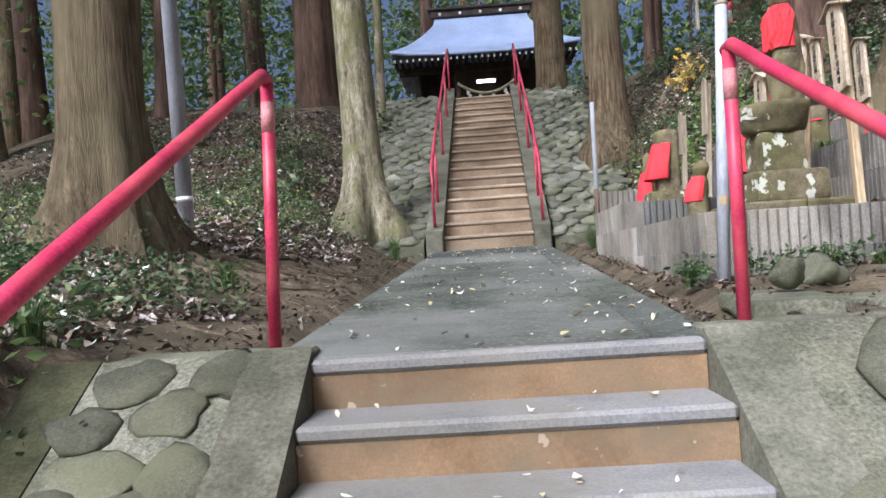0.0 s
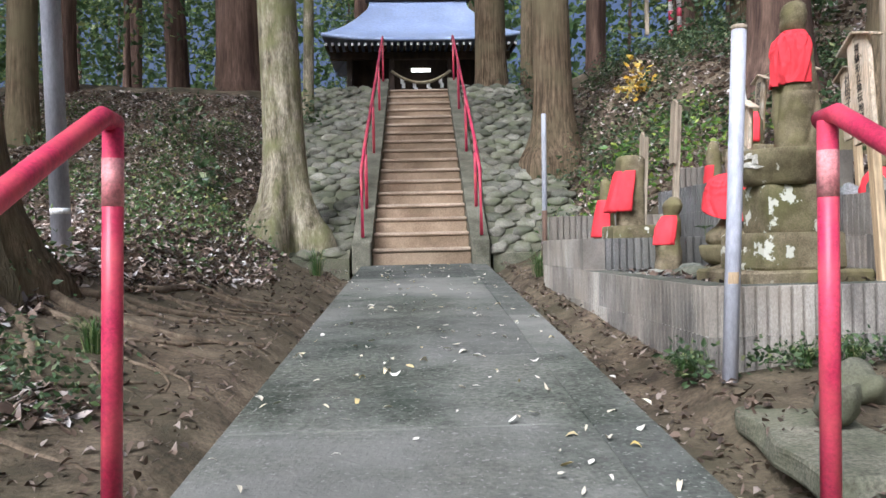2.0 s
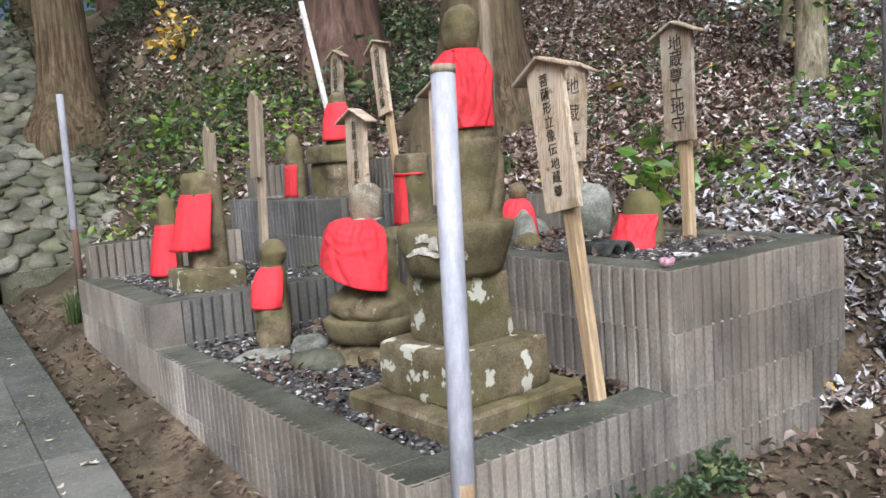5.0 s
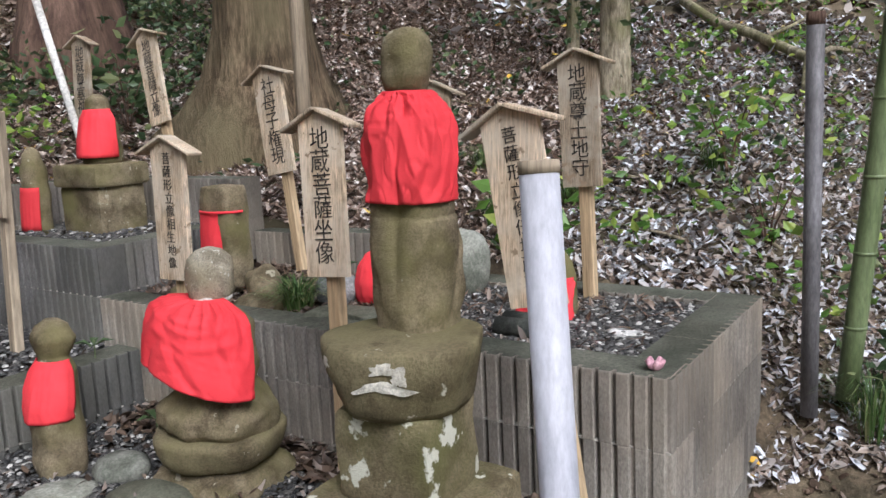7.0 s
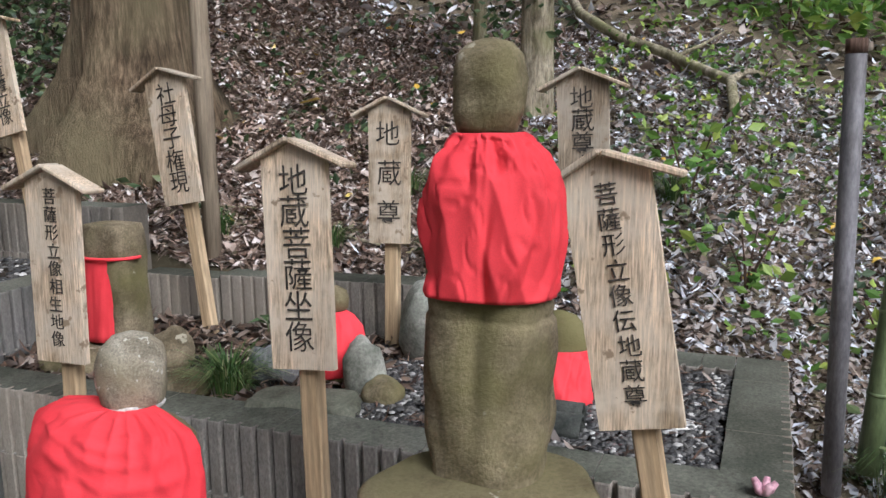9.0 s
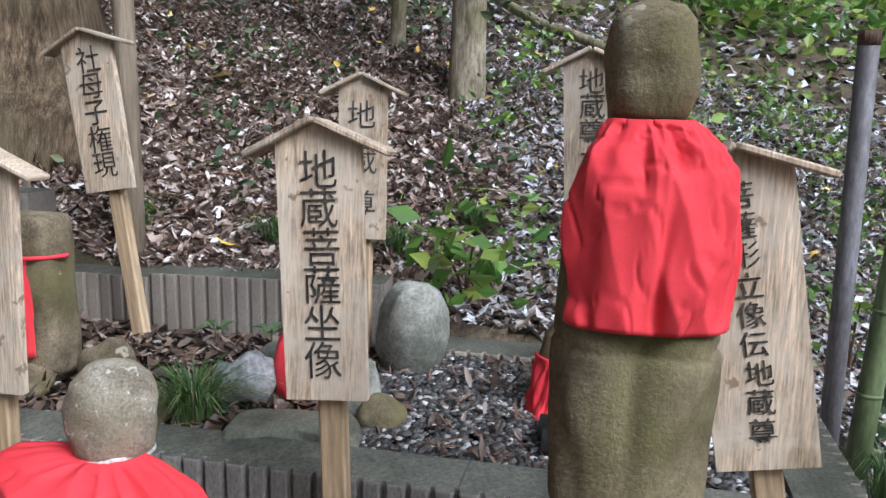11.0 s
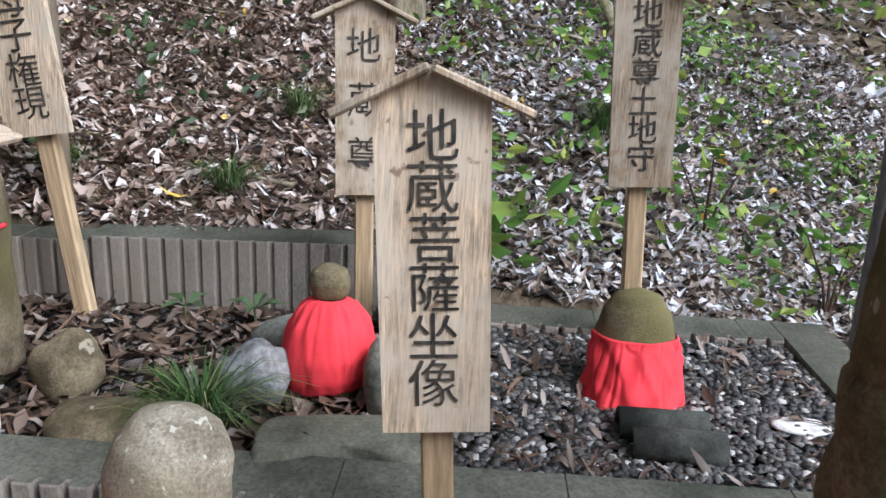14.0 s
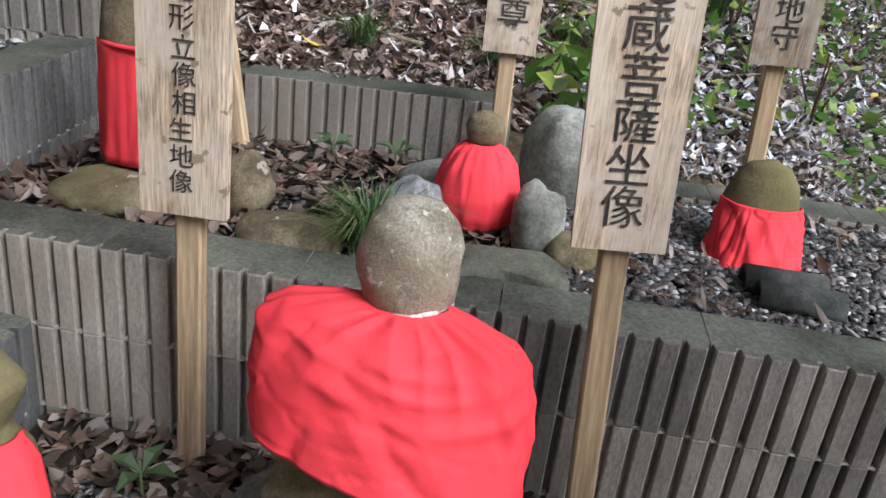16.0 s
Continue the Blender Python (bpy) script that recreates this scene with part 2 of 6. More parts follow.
M_FERN = leafy("fern_leaves", [(0.0, (0.05, 0.085, 0.03)), (0.5, (0.10, 0.165, 0.06)), (0.85, (0.20, 0.27, 0.10)), (1.0, (0.42, 0.42, 0.16))], 0.45, 0.3)
M_GRASS = leafy("grass", [(0.0, (0.03, 0.07, 0.015)), (0.7, (0.09, 0.17, 0.04)), (1.0, (0.30, 0.30, 0.14))], 0.5, 0.2)
M_PEBBLE = leafy("pebbles", [(0.0, (0.02, 0.02, 0.02)), (0.5, (0.055, 0.053, 0.05)), (0.82, (0.115, 0.11, 0.10)), (1.0, (0.56, 0.55, 0.52))], 0.6, 0.0)
M_GLOW = bpy.data.materials.new("lamp_tube")
M_GLOW.use_nodes = True
M_GLOW.node_tree.nodes["Principled BSDF"].inputs["Emission Color"].default_value = (1, 0.93, 0.72, 1)
M_GLOW.node_tree.nodes["Principled BSDF"].inputs["Emission Strength"].default_value = 3.0


# ---- building helpers ----
def mesh_of(name, vf, material, smooth=False):
    me = bpy.data.meshes.new(name)
    me.from_pydata([tuple(v) for v in vf[0]], [], [tuple(f) for f in vf[1]])
    me.materials.append(material)
    if smooth:
        me.polygons.foreach_set("use_smooth", [True] * len(me.polygons))
    return me


def fast_mesh(name, verts, faces, material, smooth=False):
    """A mesh from numpy arrays: verts (n,3), faces (m,k), all of one corner count."""
    me = bpy.data.meshes.new(name)
    n, k = faces.shape
    me.vertices.add(len(verts))
    me.vertices.foreach_set("co", np.asarray(verts, np.float32).ravel())
    me.loops.add(n * k)
    me.loops.foreach_set("vertex_index", np.asarray(faces, np.int32).ravel())
    me.polygons.add(n)
    me.polygons.foreach_set("loop_start", np.arange(0, n * k, k, dtype=np.int32))
    me.polygons.foreach_set("use_smooth", np.full(n, smooth))
    me.materials.append(material)
    me.update(calc_edges=True)
    return me


def thing(name, label, category, at=(0, 0, 0), group="", kind="", turn=0):
    e = new(name)
    e.empty_display_size = 0.1
    e.matrix_world = pose(*at, 0, 0, turn)
    return tagged(e, label, category, group, kind)


def part(name, vf, material, parent, label="", smooth=False, m=None):
    """One mesh object under a thing or part; vf is (verts, faces) or a finished mesh."""
    me = vf if isinstance(vf, bpy.types.Mesh) else mesh_of(name, vf, material, smooth)
    ob = new(name, me)
    ob.parent = parent
    if m is not None:
        ob.matrix_basis = m
    return tagged(ob, label)


def solid(name, vf, material, label, category, at=(0, 0, 0), smooth=False, group="", kind="", turn=0):
    """A thing that is one mesh."""
    me = vf if isinstance(vf, bpy.types.Mesh) else mesh_of(name, vf, material, smooth)
    ob = new(name, me)
    ob.matrix_world = pose(*at, 0, 0, turn)
    return tagged(ob, label, category, group, kind)


def join(*parts):
    V, F = [], []
    for v, f in parts:
        o = len(V)
        V += [tuple(p) for p in v]
        F += [tuple(i + o for i in q) for q in f]
    return V, F


def shift(vf, d):
    return [(v[0] + d[0], v[1] + d[1], v[2] + d[2]) for v in vf[0]], vf[1]


def moved(vf, m):
    return [tuple(m @ Vector(v)) for v in vf[0]], vf[1]


def box(x0, x1, y0, y1, z0, z1, bevel=0.006):
    """A box with small chamfers."""
    bm = bmesh.new()
    bmesh.ops.create_cube(bm, size=1)
    for v in bm.verts:
        v.co = ((x0 + x1) / 2 + v.co.x * (x1 - x0), (y0 + y1) / 2 + v.co.y * (y1 - y0), (z0 + z1) / 2 + v.co.z * (z1 - z0))
    if bevel:
        bmesh.ops.bevel(bm, geom=bm.edges[:], offset=min(bevel, 0.3 * min(x1 - x0, y1 - y0, z1 - z0)), segments=1, affect="EDGES")
    bm.verts.index_update()
    out = [tuple(v.co) for v in bm.verts], [tuple(v.index for v in f.verts) for f in bm.faces]
    bm.free()
    return out


def loft(rings, n=20, rough=0.0, seed=0.0, freq=6.0, cap=True, square=2.0):
    """Rings (z, cx, cy, rx, ry[, squareness]) joined to a closed skin; rough pushes it in and out by noise."""
    V, F = [], []
    for r in rings:
        z, cx, cy, rx, ry = r[:5]
        p = r[5] if len(r) > 5 else square
        for i in range(n):
            a = 2 * math.pi * i / n
            c, s = math.cos(a), math.sin(a)
            k = (abs(c) ** p + abs(s) ** p) ** (-1 / p)
            x, y = cx + rx * k * c, cy + ry * k * s
            if rough:
                d = noise.noise(Vector((x * freq + seed, y * freq, z * freq))) * rough
                x, y = x + d * c, y + d * s
            V.append((x, y, z))
    for j in range(len(rings) - 1):
        for i in range(n):
            a, b = j * n + i, j * n + (i + 1) % n
            F.append((a, b, b + n, a + n))
    if cap:
        F.append(tuple(reversed(range(n))))
        F.append(tuple(range((len(rings) - 1) * n, len(rings) * n)))
    return V, F


def tube(points, r, n=10, r_end=None):
    """A round bar along points."""
    P = [Vector(p) for p in points]
    V, F = [], []
    up = Vector((0.03, 0.05, 1)).normalized()
    for j, p in enumerate(P):
        d = (P[min(j + 1, len(P) - 1)] - P[max(j - 1, 0)]).normalized()
        if abs(d.dot(up)) > 0.95:
            u = Vector((1, 0, 0)).cross(d).normalized()
        else:
            u = up.cross(d).normalized()
        w = d.cross(u)
        rr = r if r_end is None else r + (r_end - r) * j / (len(P) - 1)
        V += [tuple(p + u * rr * math.cos(2 * math.pi * i / n) + w * rr * math.sin(2 * math.pi * i / n)) for i in range(n)]
    for j in range(len(P) - 1):
        for i in range(n):
            a, b = j * n + i, j * n + (i + 1) % n
            F.append((a, b, b + n, a + n))
    F.append(tuple(reversed(range(n))))
    F.append(tuple(range((len(P) - 1) * n, len(P) * n)))
    return V, F


def rock(rx, ry, rz, seed, n=14, rough=0.25, sink=0.25):
    """A rounded boulder standing on z = 0, slightly sunk."""
    rings = []
    for j in range(9):
        a = -math.pi / 2 + math.pi * (j + 0.35) / 8.7
        rings.append((rz * (1 - sink) + rz * math.sin(a), 0, 0, rx * math.cos(a) + 0.002, ry * math.cos(a) + 0.002))
    V, F = loft(rings, n)
    out = []
    for x, y, z in V:
        d = 1 + rough * noise.noise(Vector((x / rx * 1.1 + seed * 7.3, y / ry * 1.1, z / rz * 1.1)))
        out.append((x * d, y * d, z * d))
    return out, F


def smooth(a, b, x):
    t = min(1.0, max(0.0, (x - a) / (b - a)))
    return t * t * (3 - 2 * t)


def lerp_table(table, x):
    if x <= table[0][0]:
        return table[0][1]
    for (a, u), (b, v) in zip(table, table[1:]):
        if x <= b:
            return u + (v - u) * (x - a) / (b - a)
    return table[-1][1]


# ---- the lie of the land ----
def way_z(y):
    """Height of the walked line: steps, sloping path, stair, yard of the shrine."""
    return lerp_table([(-1.6, -1.42), (2.88, 1.175), (10.4, 1.60), (16.7, 4.69)], y)


def hill_z(x, y):
    a = lerp_table([(0, 0.9), (3.4, 1.35), (4.5, 1.52), (4.9, 1.93), (5.9, 2.06), (7.0, 2.19), (8.0, 2.33), (9.5, 3.0), (11.6, 4.0), (16, 4.9)], y)
    return min(a + 0.30 * max(0, x - 3.66), 5.3 + 0.02 * (x - 3.66))


def ground_z(x, y):
    w = way_z(y)
    if x < -0.1:
        bank = lerp_table([(2.0, 0.8), (3.2, 1.30), (5.5, 1.72), (7, 1.86), (9, 2.12), (11, 2.55), (13.5, 3.6), (16, 4.62), (20, 4.8)], y)
        if y < 3.2:
            bank = max(w + 0.10 * smooth(3.2, 2.6, y) + 0.06, -0.9)
        bank = bank + 0.05 * max(0, -1.8 - x) - 2.4 * smooth(-5.5, -14, x) if x > -14 else bank - 2.0
        t = smooth(-0.35, -1.9, x) if y > 3.1 else smooth(-0.8, -0.98, x)
        if y > 10:
            t = smooth(-1.2, -2.2, x)
        z = w - 0.03 + (bank - w + 0.03) * t
    elif x < 1.45:
        z = w
    else:
        h = hill_z(max(x, 3.66), y)
        if y < 4.6:
            z = w + (h - w) * (0.25 * smooth(1.6, 3.2, x) + 0.75 * smooth(3.3, 3.9, x)) if y > 2.9 else w + (h - 0.2 - w) * smooth(2.2, 4.5, x)
        elif y < 8.3:
            z = (w - 0.04) + (h - w + 0.04) * smooth(3.5, 3.68, x)
        else:
            z = w + (h - w) * smooth(1.55, 3.9, x) ** 0.8 if y < 10 else w + (h - w) * smooth(2.3, 4.2, x)
    if -0.25 < x < 1.45:
        z -= 0.10 if 2.9 < y < 10.4 else 0.35
    if -0.98 < x < 2.7 and y < 2.95:
        z -= 0.14 * smooth(-0.98, -0.88, x) * smooth(2.7, 2.4, x)
    if -1.3 < x < 2.7 and 10.2 < y < 16.8:
        z -= 0.12 * smooth(-1.3, -1.0, x) * smooth(2.7, 2.4, x)
    n = noise.noise(Vector((x * 1.3, y * 1.3, 0))) * 0.05 + noise.noise(Vector((x * 5, y * 5, 3))) * 0.018
    k = smooth(0.3, 1.2, abs(x - 0.6) - 0.3)
    return z + n * k


def axis(lo, hi, step, far):
    mid = list(np.arange(lo, hi, step))
    left, right, d = [], [], step
    a = lo
    while a > -far:
        d *= 1.22
        a -= d
        left.append(a)
    a, d = mid[-1], step
    while a < far:
        d *= 1.22
        a += d
        right.append(a)
    return left[::-1] + mid + right


GX, GY = axis(-5.0, 8.0, 0.14, 220), axis(-0.6, 17.2, 0.16, 220)
gv = np.array([(x, y, ground_z(x, y)) for y in GY for x in GX])
ii, jj = np.meshgrid(np.arange(len(GX) - 1), np.arange(len(GY) - 1))
g0 = (jj * len(GX) + ii).ravel()
gf = np.stack([g0, g0 + 1, g0 + 1 + len(GX), g0 + len(GX)], 1)
tagged(new("ground", fast_mesh("ground", gv, gf, M_SOIL, True)), "bare brown earth of a wooded slope", "ground", kind="structure")


# ---- steps at the start, sloping path ----
steps = thing("steps", "worn concrete steps with tan risers", "steps", (0, 0, 0), kind="structure")
for i in range(14):
    y, z = 2.88 - 0.25 * i, 1.175 - 0.145 * i
    part("step", box(-0.055, 1.095, y + 0.012, y + 0.36, z - 0.20, z - 0.045, 0.004), M_RISER, steps, "tan concrete riser" if i == 0 else "")
    part("tread", box(-0.054, 1.094, y, y + 0.30, z - 0.046, z, 0.012), M_TREAD, steps, "pale worn concrete tread" if i == 0 else "")

path = thing("path", "mossy grey concrete path in cast slabs", "path", (0, 0, 0), kind="structure")
joints = [2.93, 3.92, 5.06, 6.29, 7.55, 8.8, 10.36]
for a, b in zip(joints, joints[1:]):
    def px(y, k):
        return (-0.17 + (y - 3.9) * 0.021) if k == 0 else (1.17 + (y - 3.9) * 0.026)
    g = 0.007
    for x0a, x0b, x1a, x1b in ((px(a, 0), px(b, 0), px(a, 1) - 0.2, px(b, 1) - 0.2), (px(a, 1) - 0.198, px(b, 1) - 0.198, px(a, 1), px(b, 1))):
        za, zb = way_z(a), way_z(b)
        c = 0.004
        V = [(x0a, a + g, za - 0.14), (x1a, a + g, za - 0.14), (x1b, b - g, zb - 0.14), (x0b, b - g, zb - 0.14),
             (x0a, a + g, za - c), (x1a, a + g, za - c), (x1b, b - g, zb - c), (x0b, b - g, zb - c),
             (x0a + c, a + g + c, za), (x1a - c, a + g + c, za), (x1b - c, b - g - c, zb), (x0b + c, b - g - c, zb)]
        F = [(8, 9, 10, 11)] + [(i, (i + 1) % 4, 4 + (i + 1) % 4, 4 + i) for i in range(4)] + [(4 + i, 4 + (i + 1) % 4, 8 + (i + 1) % 4, 8 + i) for i in range(4)]
        part("slab", (V, F), M_PATH, path)


def sloped_bar(x0, x1, y0, z0, y1, z1, thick, bevel=0.012):
    """A kerb that runs up a slope."""
    V, F = box(x0, x1, 0, 1, -thick, 0, 0)
    return [(v[0], y0 + (y1 - y0) * v[1], z0 + (z1 - z0) * v[1] + v[2]) for v in V], F


for name, x0, x1 in (("kerb", -0.25, -0.055), ("kerb", 1.095, 1.30)):
    solid(name, join(sloped_bar(x0, x1, -0.9, -1.01, 2.93, 1.205, 0.3), box(x0, x1, 2.93, 3.06, 1.0, 1.205, 0.01)), M_KERB, "cracked concrete kerb beside the lower steps", "kerb", kind="structure")


def stone_slope(name, x0, x1, y0, z0, y1, z1, size, label, seed, proud=0.24, sink=0.62):
    """A mortared slope set with rounded field stones, each its own piece."""
    r = random.Random(seed)
    base = thing(name, label, "stone slope", (0, 0, 0), kind="structure")
    part("mortar_bed", sloped_bar(x0, x1, y0, z0, y1, z1, 0.25), M_MORTAR, base, "grey cement bed")
    length, slope = math.hypot(y1 - y0, z1 - z0), math.degrees(math.atan2(z1 - z0, y1 - y0))
    kinds = []
    for k in range(6):
        V, F = rock(size * 0.52, size * 0.42, size * proud, seed + k, 14, 0.5, sink)
        kinds.append(mesh_of("stone", (V, F), M_FIELD if y1 < 5 else M_COBBLE, True))
    rows = int(length / (size * 0.80))
    for j in range(rows):
        n = max(1, round((x1 - x0) / (size * 0.98)))
        for i in range(n):
            u = (i + 0.5 + (0.5 if j % 2 else 0) * 0.8 - 0.2 + r.uniform(-0.12, 0.12)) / n
            v = (j + 0.5 + r.uniform(-0.12, 0.12)) / rows
            if not 0.04 < u < 0.97:
                continue
            m = pose(x0 + (x1 - x0) * u, y0 + (y1 - y0) * v, z0 + (z1 - z0) * v, slope, 0, 0) @ pose(0, 0, 0, 0, 0, r.uniform(0, 360)) @ Matrix.Diagonal((r.uniform(0.8, 1.12), r.uniform(0.8, 1.12), r.uniform(0.7, 1.2), 1))
            part("stone", r.choice(kinds), None, base, m=m)
    return base


stone_slope("stone_slope", -0.70, -0.255, 0.0, -0.52, 2.95, 1.20, 0.235, "mortared slope of large mossy field stones", 3, 0.075, 0.80)
stone_slope("stone_slope", 1.305, 2.7, 0.0, -0.52, 2.95, 1.20, 0.66, "mortared slope of very large flat stones", 5, 0.05, 0.72)
stone_slope("stone_slope", -1.25, -0.17, 10.35, 1.68, 16.6, 4.78, 0.26, "slope of rounded stones beside the stair", 8, 0.17, 0.74)
stone_slope("stone_slope", 1.42, 2.55, 10.35, 1.70, 16.6, 4.78, 0.26, "slope of rounded stones beside the stair", 9, 0.19, 0.72)

solid("kerb", sloped_bar(-0.90, -0.702, 0.0, -0.51, 2.95, 1.205, 0.25), M_MOSSKERB, "dark mossy concrete border of the stone slope", "kerb", kind="structure")

for x0, x1 in ((1.302, 2.7), (-0.70, -0.253)):
    solid("slope_coping", box(x0, x1, 2.953, 3.20, 0.9, 1.196, 0.012), M_MORTAR, "worn cement band along the head of the stone slope", "coping", kind="structure")

# ---- long stair to the shrine ----
stair = thing("stair", "long straight concrete stair, tan and worn", "stair", (0, 0, 0), kind="structure")
for i in range(17):
    y, z = 10.38 + 0.372 * i, 1.60 + 0.182 * (i + 1)
    part("step", box(0.08, 1.18, y + 0.022, y + 0.75, z - 0.26, z - 0.045, 0.01), M_STAIRSHADE, stair)
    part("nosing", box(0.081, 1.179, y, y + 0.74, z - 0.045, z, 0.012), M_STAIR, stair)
for x0, x1 in ((-0.13, 0.079), (1.181, 1.38)):
    solid("kerb", join(sloped_bar(x0, x1, 10.36, 1.86, 16.75, 4.98, 0.45), box(x0, x1, 10.24, 10.37, 1.5, 1.86, 0.015)), M_KERB, "mossy concrete kerb along the long stair", "kerb", kind="structure")
solid("terrace_slab", box(-1.4, 2.8, 16.7, 17.1, 4.2, 4.70, 0.02), M_STAIR, "concrete landing at the head of the stair", "landing", kind="structure")


# ---- hand rails ----
def rail(name, label, line, posts, r=0.021):
    t = thing(name, label, "handrail", posts[0][0])
    o = Vector(posts[0][0])
    part("top_rail", tube([Vector(p) - o for p in line], r, 14), M_REDPAINT, t, smooth=True)
    for foot, head in posts:
        f, h = Vector(foot) - o, Vector(head) - o
        p = part("post", tube([f, h], r, 14), M_REDPAINT, t, smooth=True)
        part("collar", tube([f + (h - f) * 0.82, f + (h - f) * 0.93], r + 0.0006, 14), M_PALEPAINT, p, "paler worn band of paint", smooth=True)
    return t


rail("handrail", "red painted pipe handrail beside the lower steps",
     [(-0.183, 3.10, 2.055), (-0.185, 3.04, 2.06), (-0.20, 2.80, 1.945), (-0.28, 0.2, 0.72), (-0.31, -0.7, 0.30)],
     [((-0.206, 3.09, 1.17), (-0.182, 3.09, 2.045)), ((-0.30, -0.4, -0.8), (-0.30, -0.4, 0.43))])
rail("handrail", "red painted pipe handrail beside the lower steps",
     [(1.262, 3.06, 2.035), (1.262, 3.0, 2.04), (1.275, 2.75, 1.91), (1.33, 0.2, 0.71), (1.36, -0.7, 0.29)],
     [((1.25, 3.03, 1.17), (1.26, 3.03, 2.03)), ((1.35, -0.4, -0.8), (1.35, -0.4, 0.42))])
for x in (-0.02, 1.30):
    def up(y, h):
        return (x, y, 1.86 + (y - 10.36) * 0.489 + h)
    rail("handrail", "slender red handrail along the long stair",
         [up(10.42, 0.02), up(10.44, 0.75), up(11.2, 0.80), up(14, 0.80), up(16.7, 0.80), up(17.0, 0.62)],
         [(up(y, -0.05), up(y, 0.80)) for y in (11.2, 13.0, 14.9, 16.6)] , 0.02)


# ---- ribbed block terraces ----
block_meshes = {}


def ribbed(length, h, depth=0.020, material=None, thick=0.15):
    """A concrete block with upright ribs on its face, which looks towards -y; it stands on z = 0 and runs along x."""
    key = (round(length, 3), round(h, 3), depth, material)
    if key not in block_meshes:
        n = max(1, round(length / 0.052))
        w = length / n
        prof = []
        for i in range(n):
            x = i * w
            prof += [(x + 0.005, depth), (x + 0.0065, 0.003), (x + 0.010, 0.0), (x + w - 0.010, 0.0), (x + w - 0.0065, 0.003), (x + w - 0.005, depth)]
        prof = [(0.0008, depth)] + prof + [(length - 0.0008, depth), (length - 0.0015, thick), (0.0015, thick)]
        k = len(prof)
        zs = [(0.0, 0.001), (0.003, 0.0), (h - 0.004, 0.0), (h - 0.0002, 0.002)]
        V = [(x, y + (o if y < 0.05 else 0), z) for z, o in zs for x, y in prof]
        F = [(j * k + i, j * k + (i + 1) % k, (j + 1) * k + (i + 1) % k, (j + 1) * k + i) for j in range(3) for i in range(k)]
        F += [tuple(reversed(range(k))), tuple(range(3 * k, 4 * k))]
        me = mesh_of("block", (V, F), material or M_BLOCK)
        me.materials.append(M_CAPSTONE)
        me.polygons[len(F) - 1].material_index = 1
        block_meshes[key] = me
    return block_meshes[key]


def block_wall(name, a, b, z0, z1, label, depth=0.020, material=None):
    """A wall of ribbed blocks from a to b; its face is on the right of that way."""
    d = Vector((b[0] - a[0], b[1] - a[1], 0))
    length, turn = d.length, math.degrees(math.atan2(d.y, d.x))
    w = thing(name, label, "block wall", (a[0], a[1], z0), kind="structure", turn=turn)
    rows = max(1, round((z1 - z0) / 0.2))
    h = (z1 - z0) / rows
    for j in range(rows):
        x = 0.0
        first = 0.4 if j % 2 == 0 else 0.2
        while x < length - 0.01:
            l = min(first if x == 0 else 0.4, length - x)
            if length - x - l < 0.06:
                l = length - x
            part("block", ribbed(l, h, depth, material), None, w, m=pose(x, rnd.uniform(-0.0015, 0.0015), j * h))
            x += l
        if j and depth > 0.01:
            part("mortar_joint", box(0.002, length - 0.002, 0.0035, 0.02, j * h - 0.003, j * h + 0.0025, 0), M_JOINT, w)
    return w


WD = "ribbed concrete block wall between the terraces, painted darker for shade"
WL = "grey ribbed concrete block retaining wall, stained"
block_wall("terrace_wall", (1.6, 6.75), (1.6, 4.607), 1.0, 1.61, WL)
block_wall("terrace_wall", (1.607, 4.6), (2.62, 4.6), 1.0, 1.605, WL)
block_wall("terrace_wall", (1.6, 8.25), (1.6, 6.752), 1.0, 1.82, "smooth grey concrete block retaining wall, stained", 0.003)
block_wall("terrace_wall", (1.752, 6.75), (2.62, 6.75), 1.4, 1.82, WD, 0.020, M_SHADED)
block_wall("terrace_wall", (1.66, 8.12), (2.62, 8.12), 1.4, 2.02, WL)
block_wall("terrace_wall", (2.62, 7.0), (2.62, 4.607), 1.4, 2.005, WL)
block_wall("terrace_wall", (2.627, 4.6), (3.66, 4.6), 1.0, 2.0, WL)
block_wall("terrace_wall", (2.62, 8.3), (2.62, 7.002), 1.4, 2.21, WD, 0.020, M_SHADED)
block_wall("terrace_wall", (2.772, 7.0), (3.5, 7.06), 1.8, 2.21, WD, 0.020, M_SHADED)
block_wall("terrace_wall", (3.51, 5.85), (3.51, 4.752), 1.6, 2.0, WL)
block_wall("terrace_wall", (3.55, 7.05), (3.55, 6.66), 1.77, 2.15, WL, 0.009)
block_wall("terrace_wall", (3.55, 6.655), (3.62, 5.852), 1.77, 2.165, WL, 0.009)
block_wall("terrace_wall", (3.5, 8.4), (3.5, 7.07), 2.0, 2.42, WL)
block_wall("terrace_wall", (2.80, 8.25), (3.5, 8.25), 2.0, 2.42, WL)


def bed(name, x0, x1, y0, y1, z, label):
    nx, ny = int((x1 - x0) / 0.05) + 2, int((y1 - y0) / 0.05) + 2
    V = [(x0 + (x1 - x0) * i / (nx - 1), y0 + (y1 - y0) * j / (ny - 1), z + 0.012 * noise.noise(Vector((i * 0.35, j * 0.35, z * 9)))) for j in range(ny) for i in range(nx)]
    F = [(j * nx + i, j * nx + i + 1, (j + 1) * nx + i + 1, (j + 1) * nx + i) for j in range(ny - 1) for i in range(nx - 1)]
    return solid(name, (V, F), M_BED, label, "terrace bed", smooth=True, kind="structure")


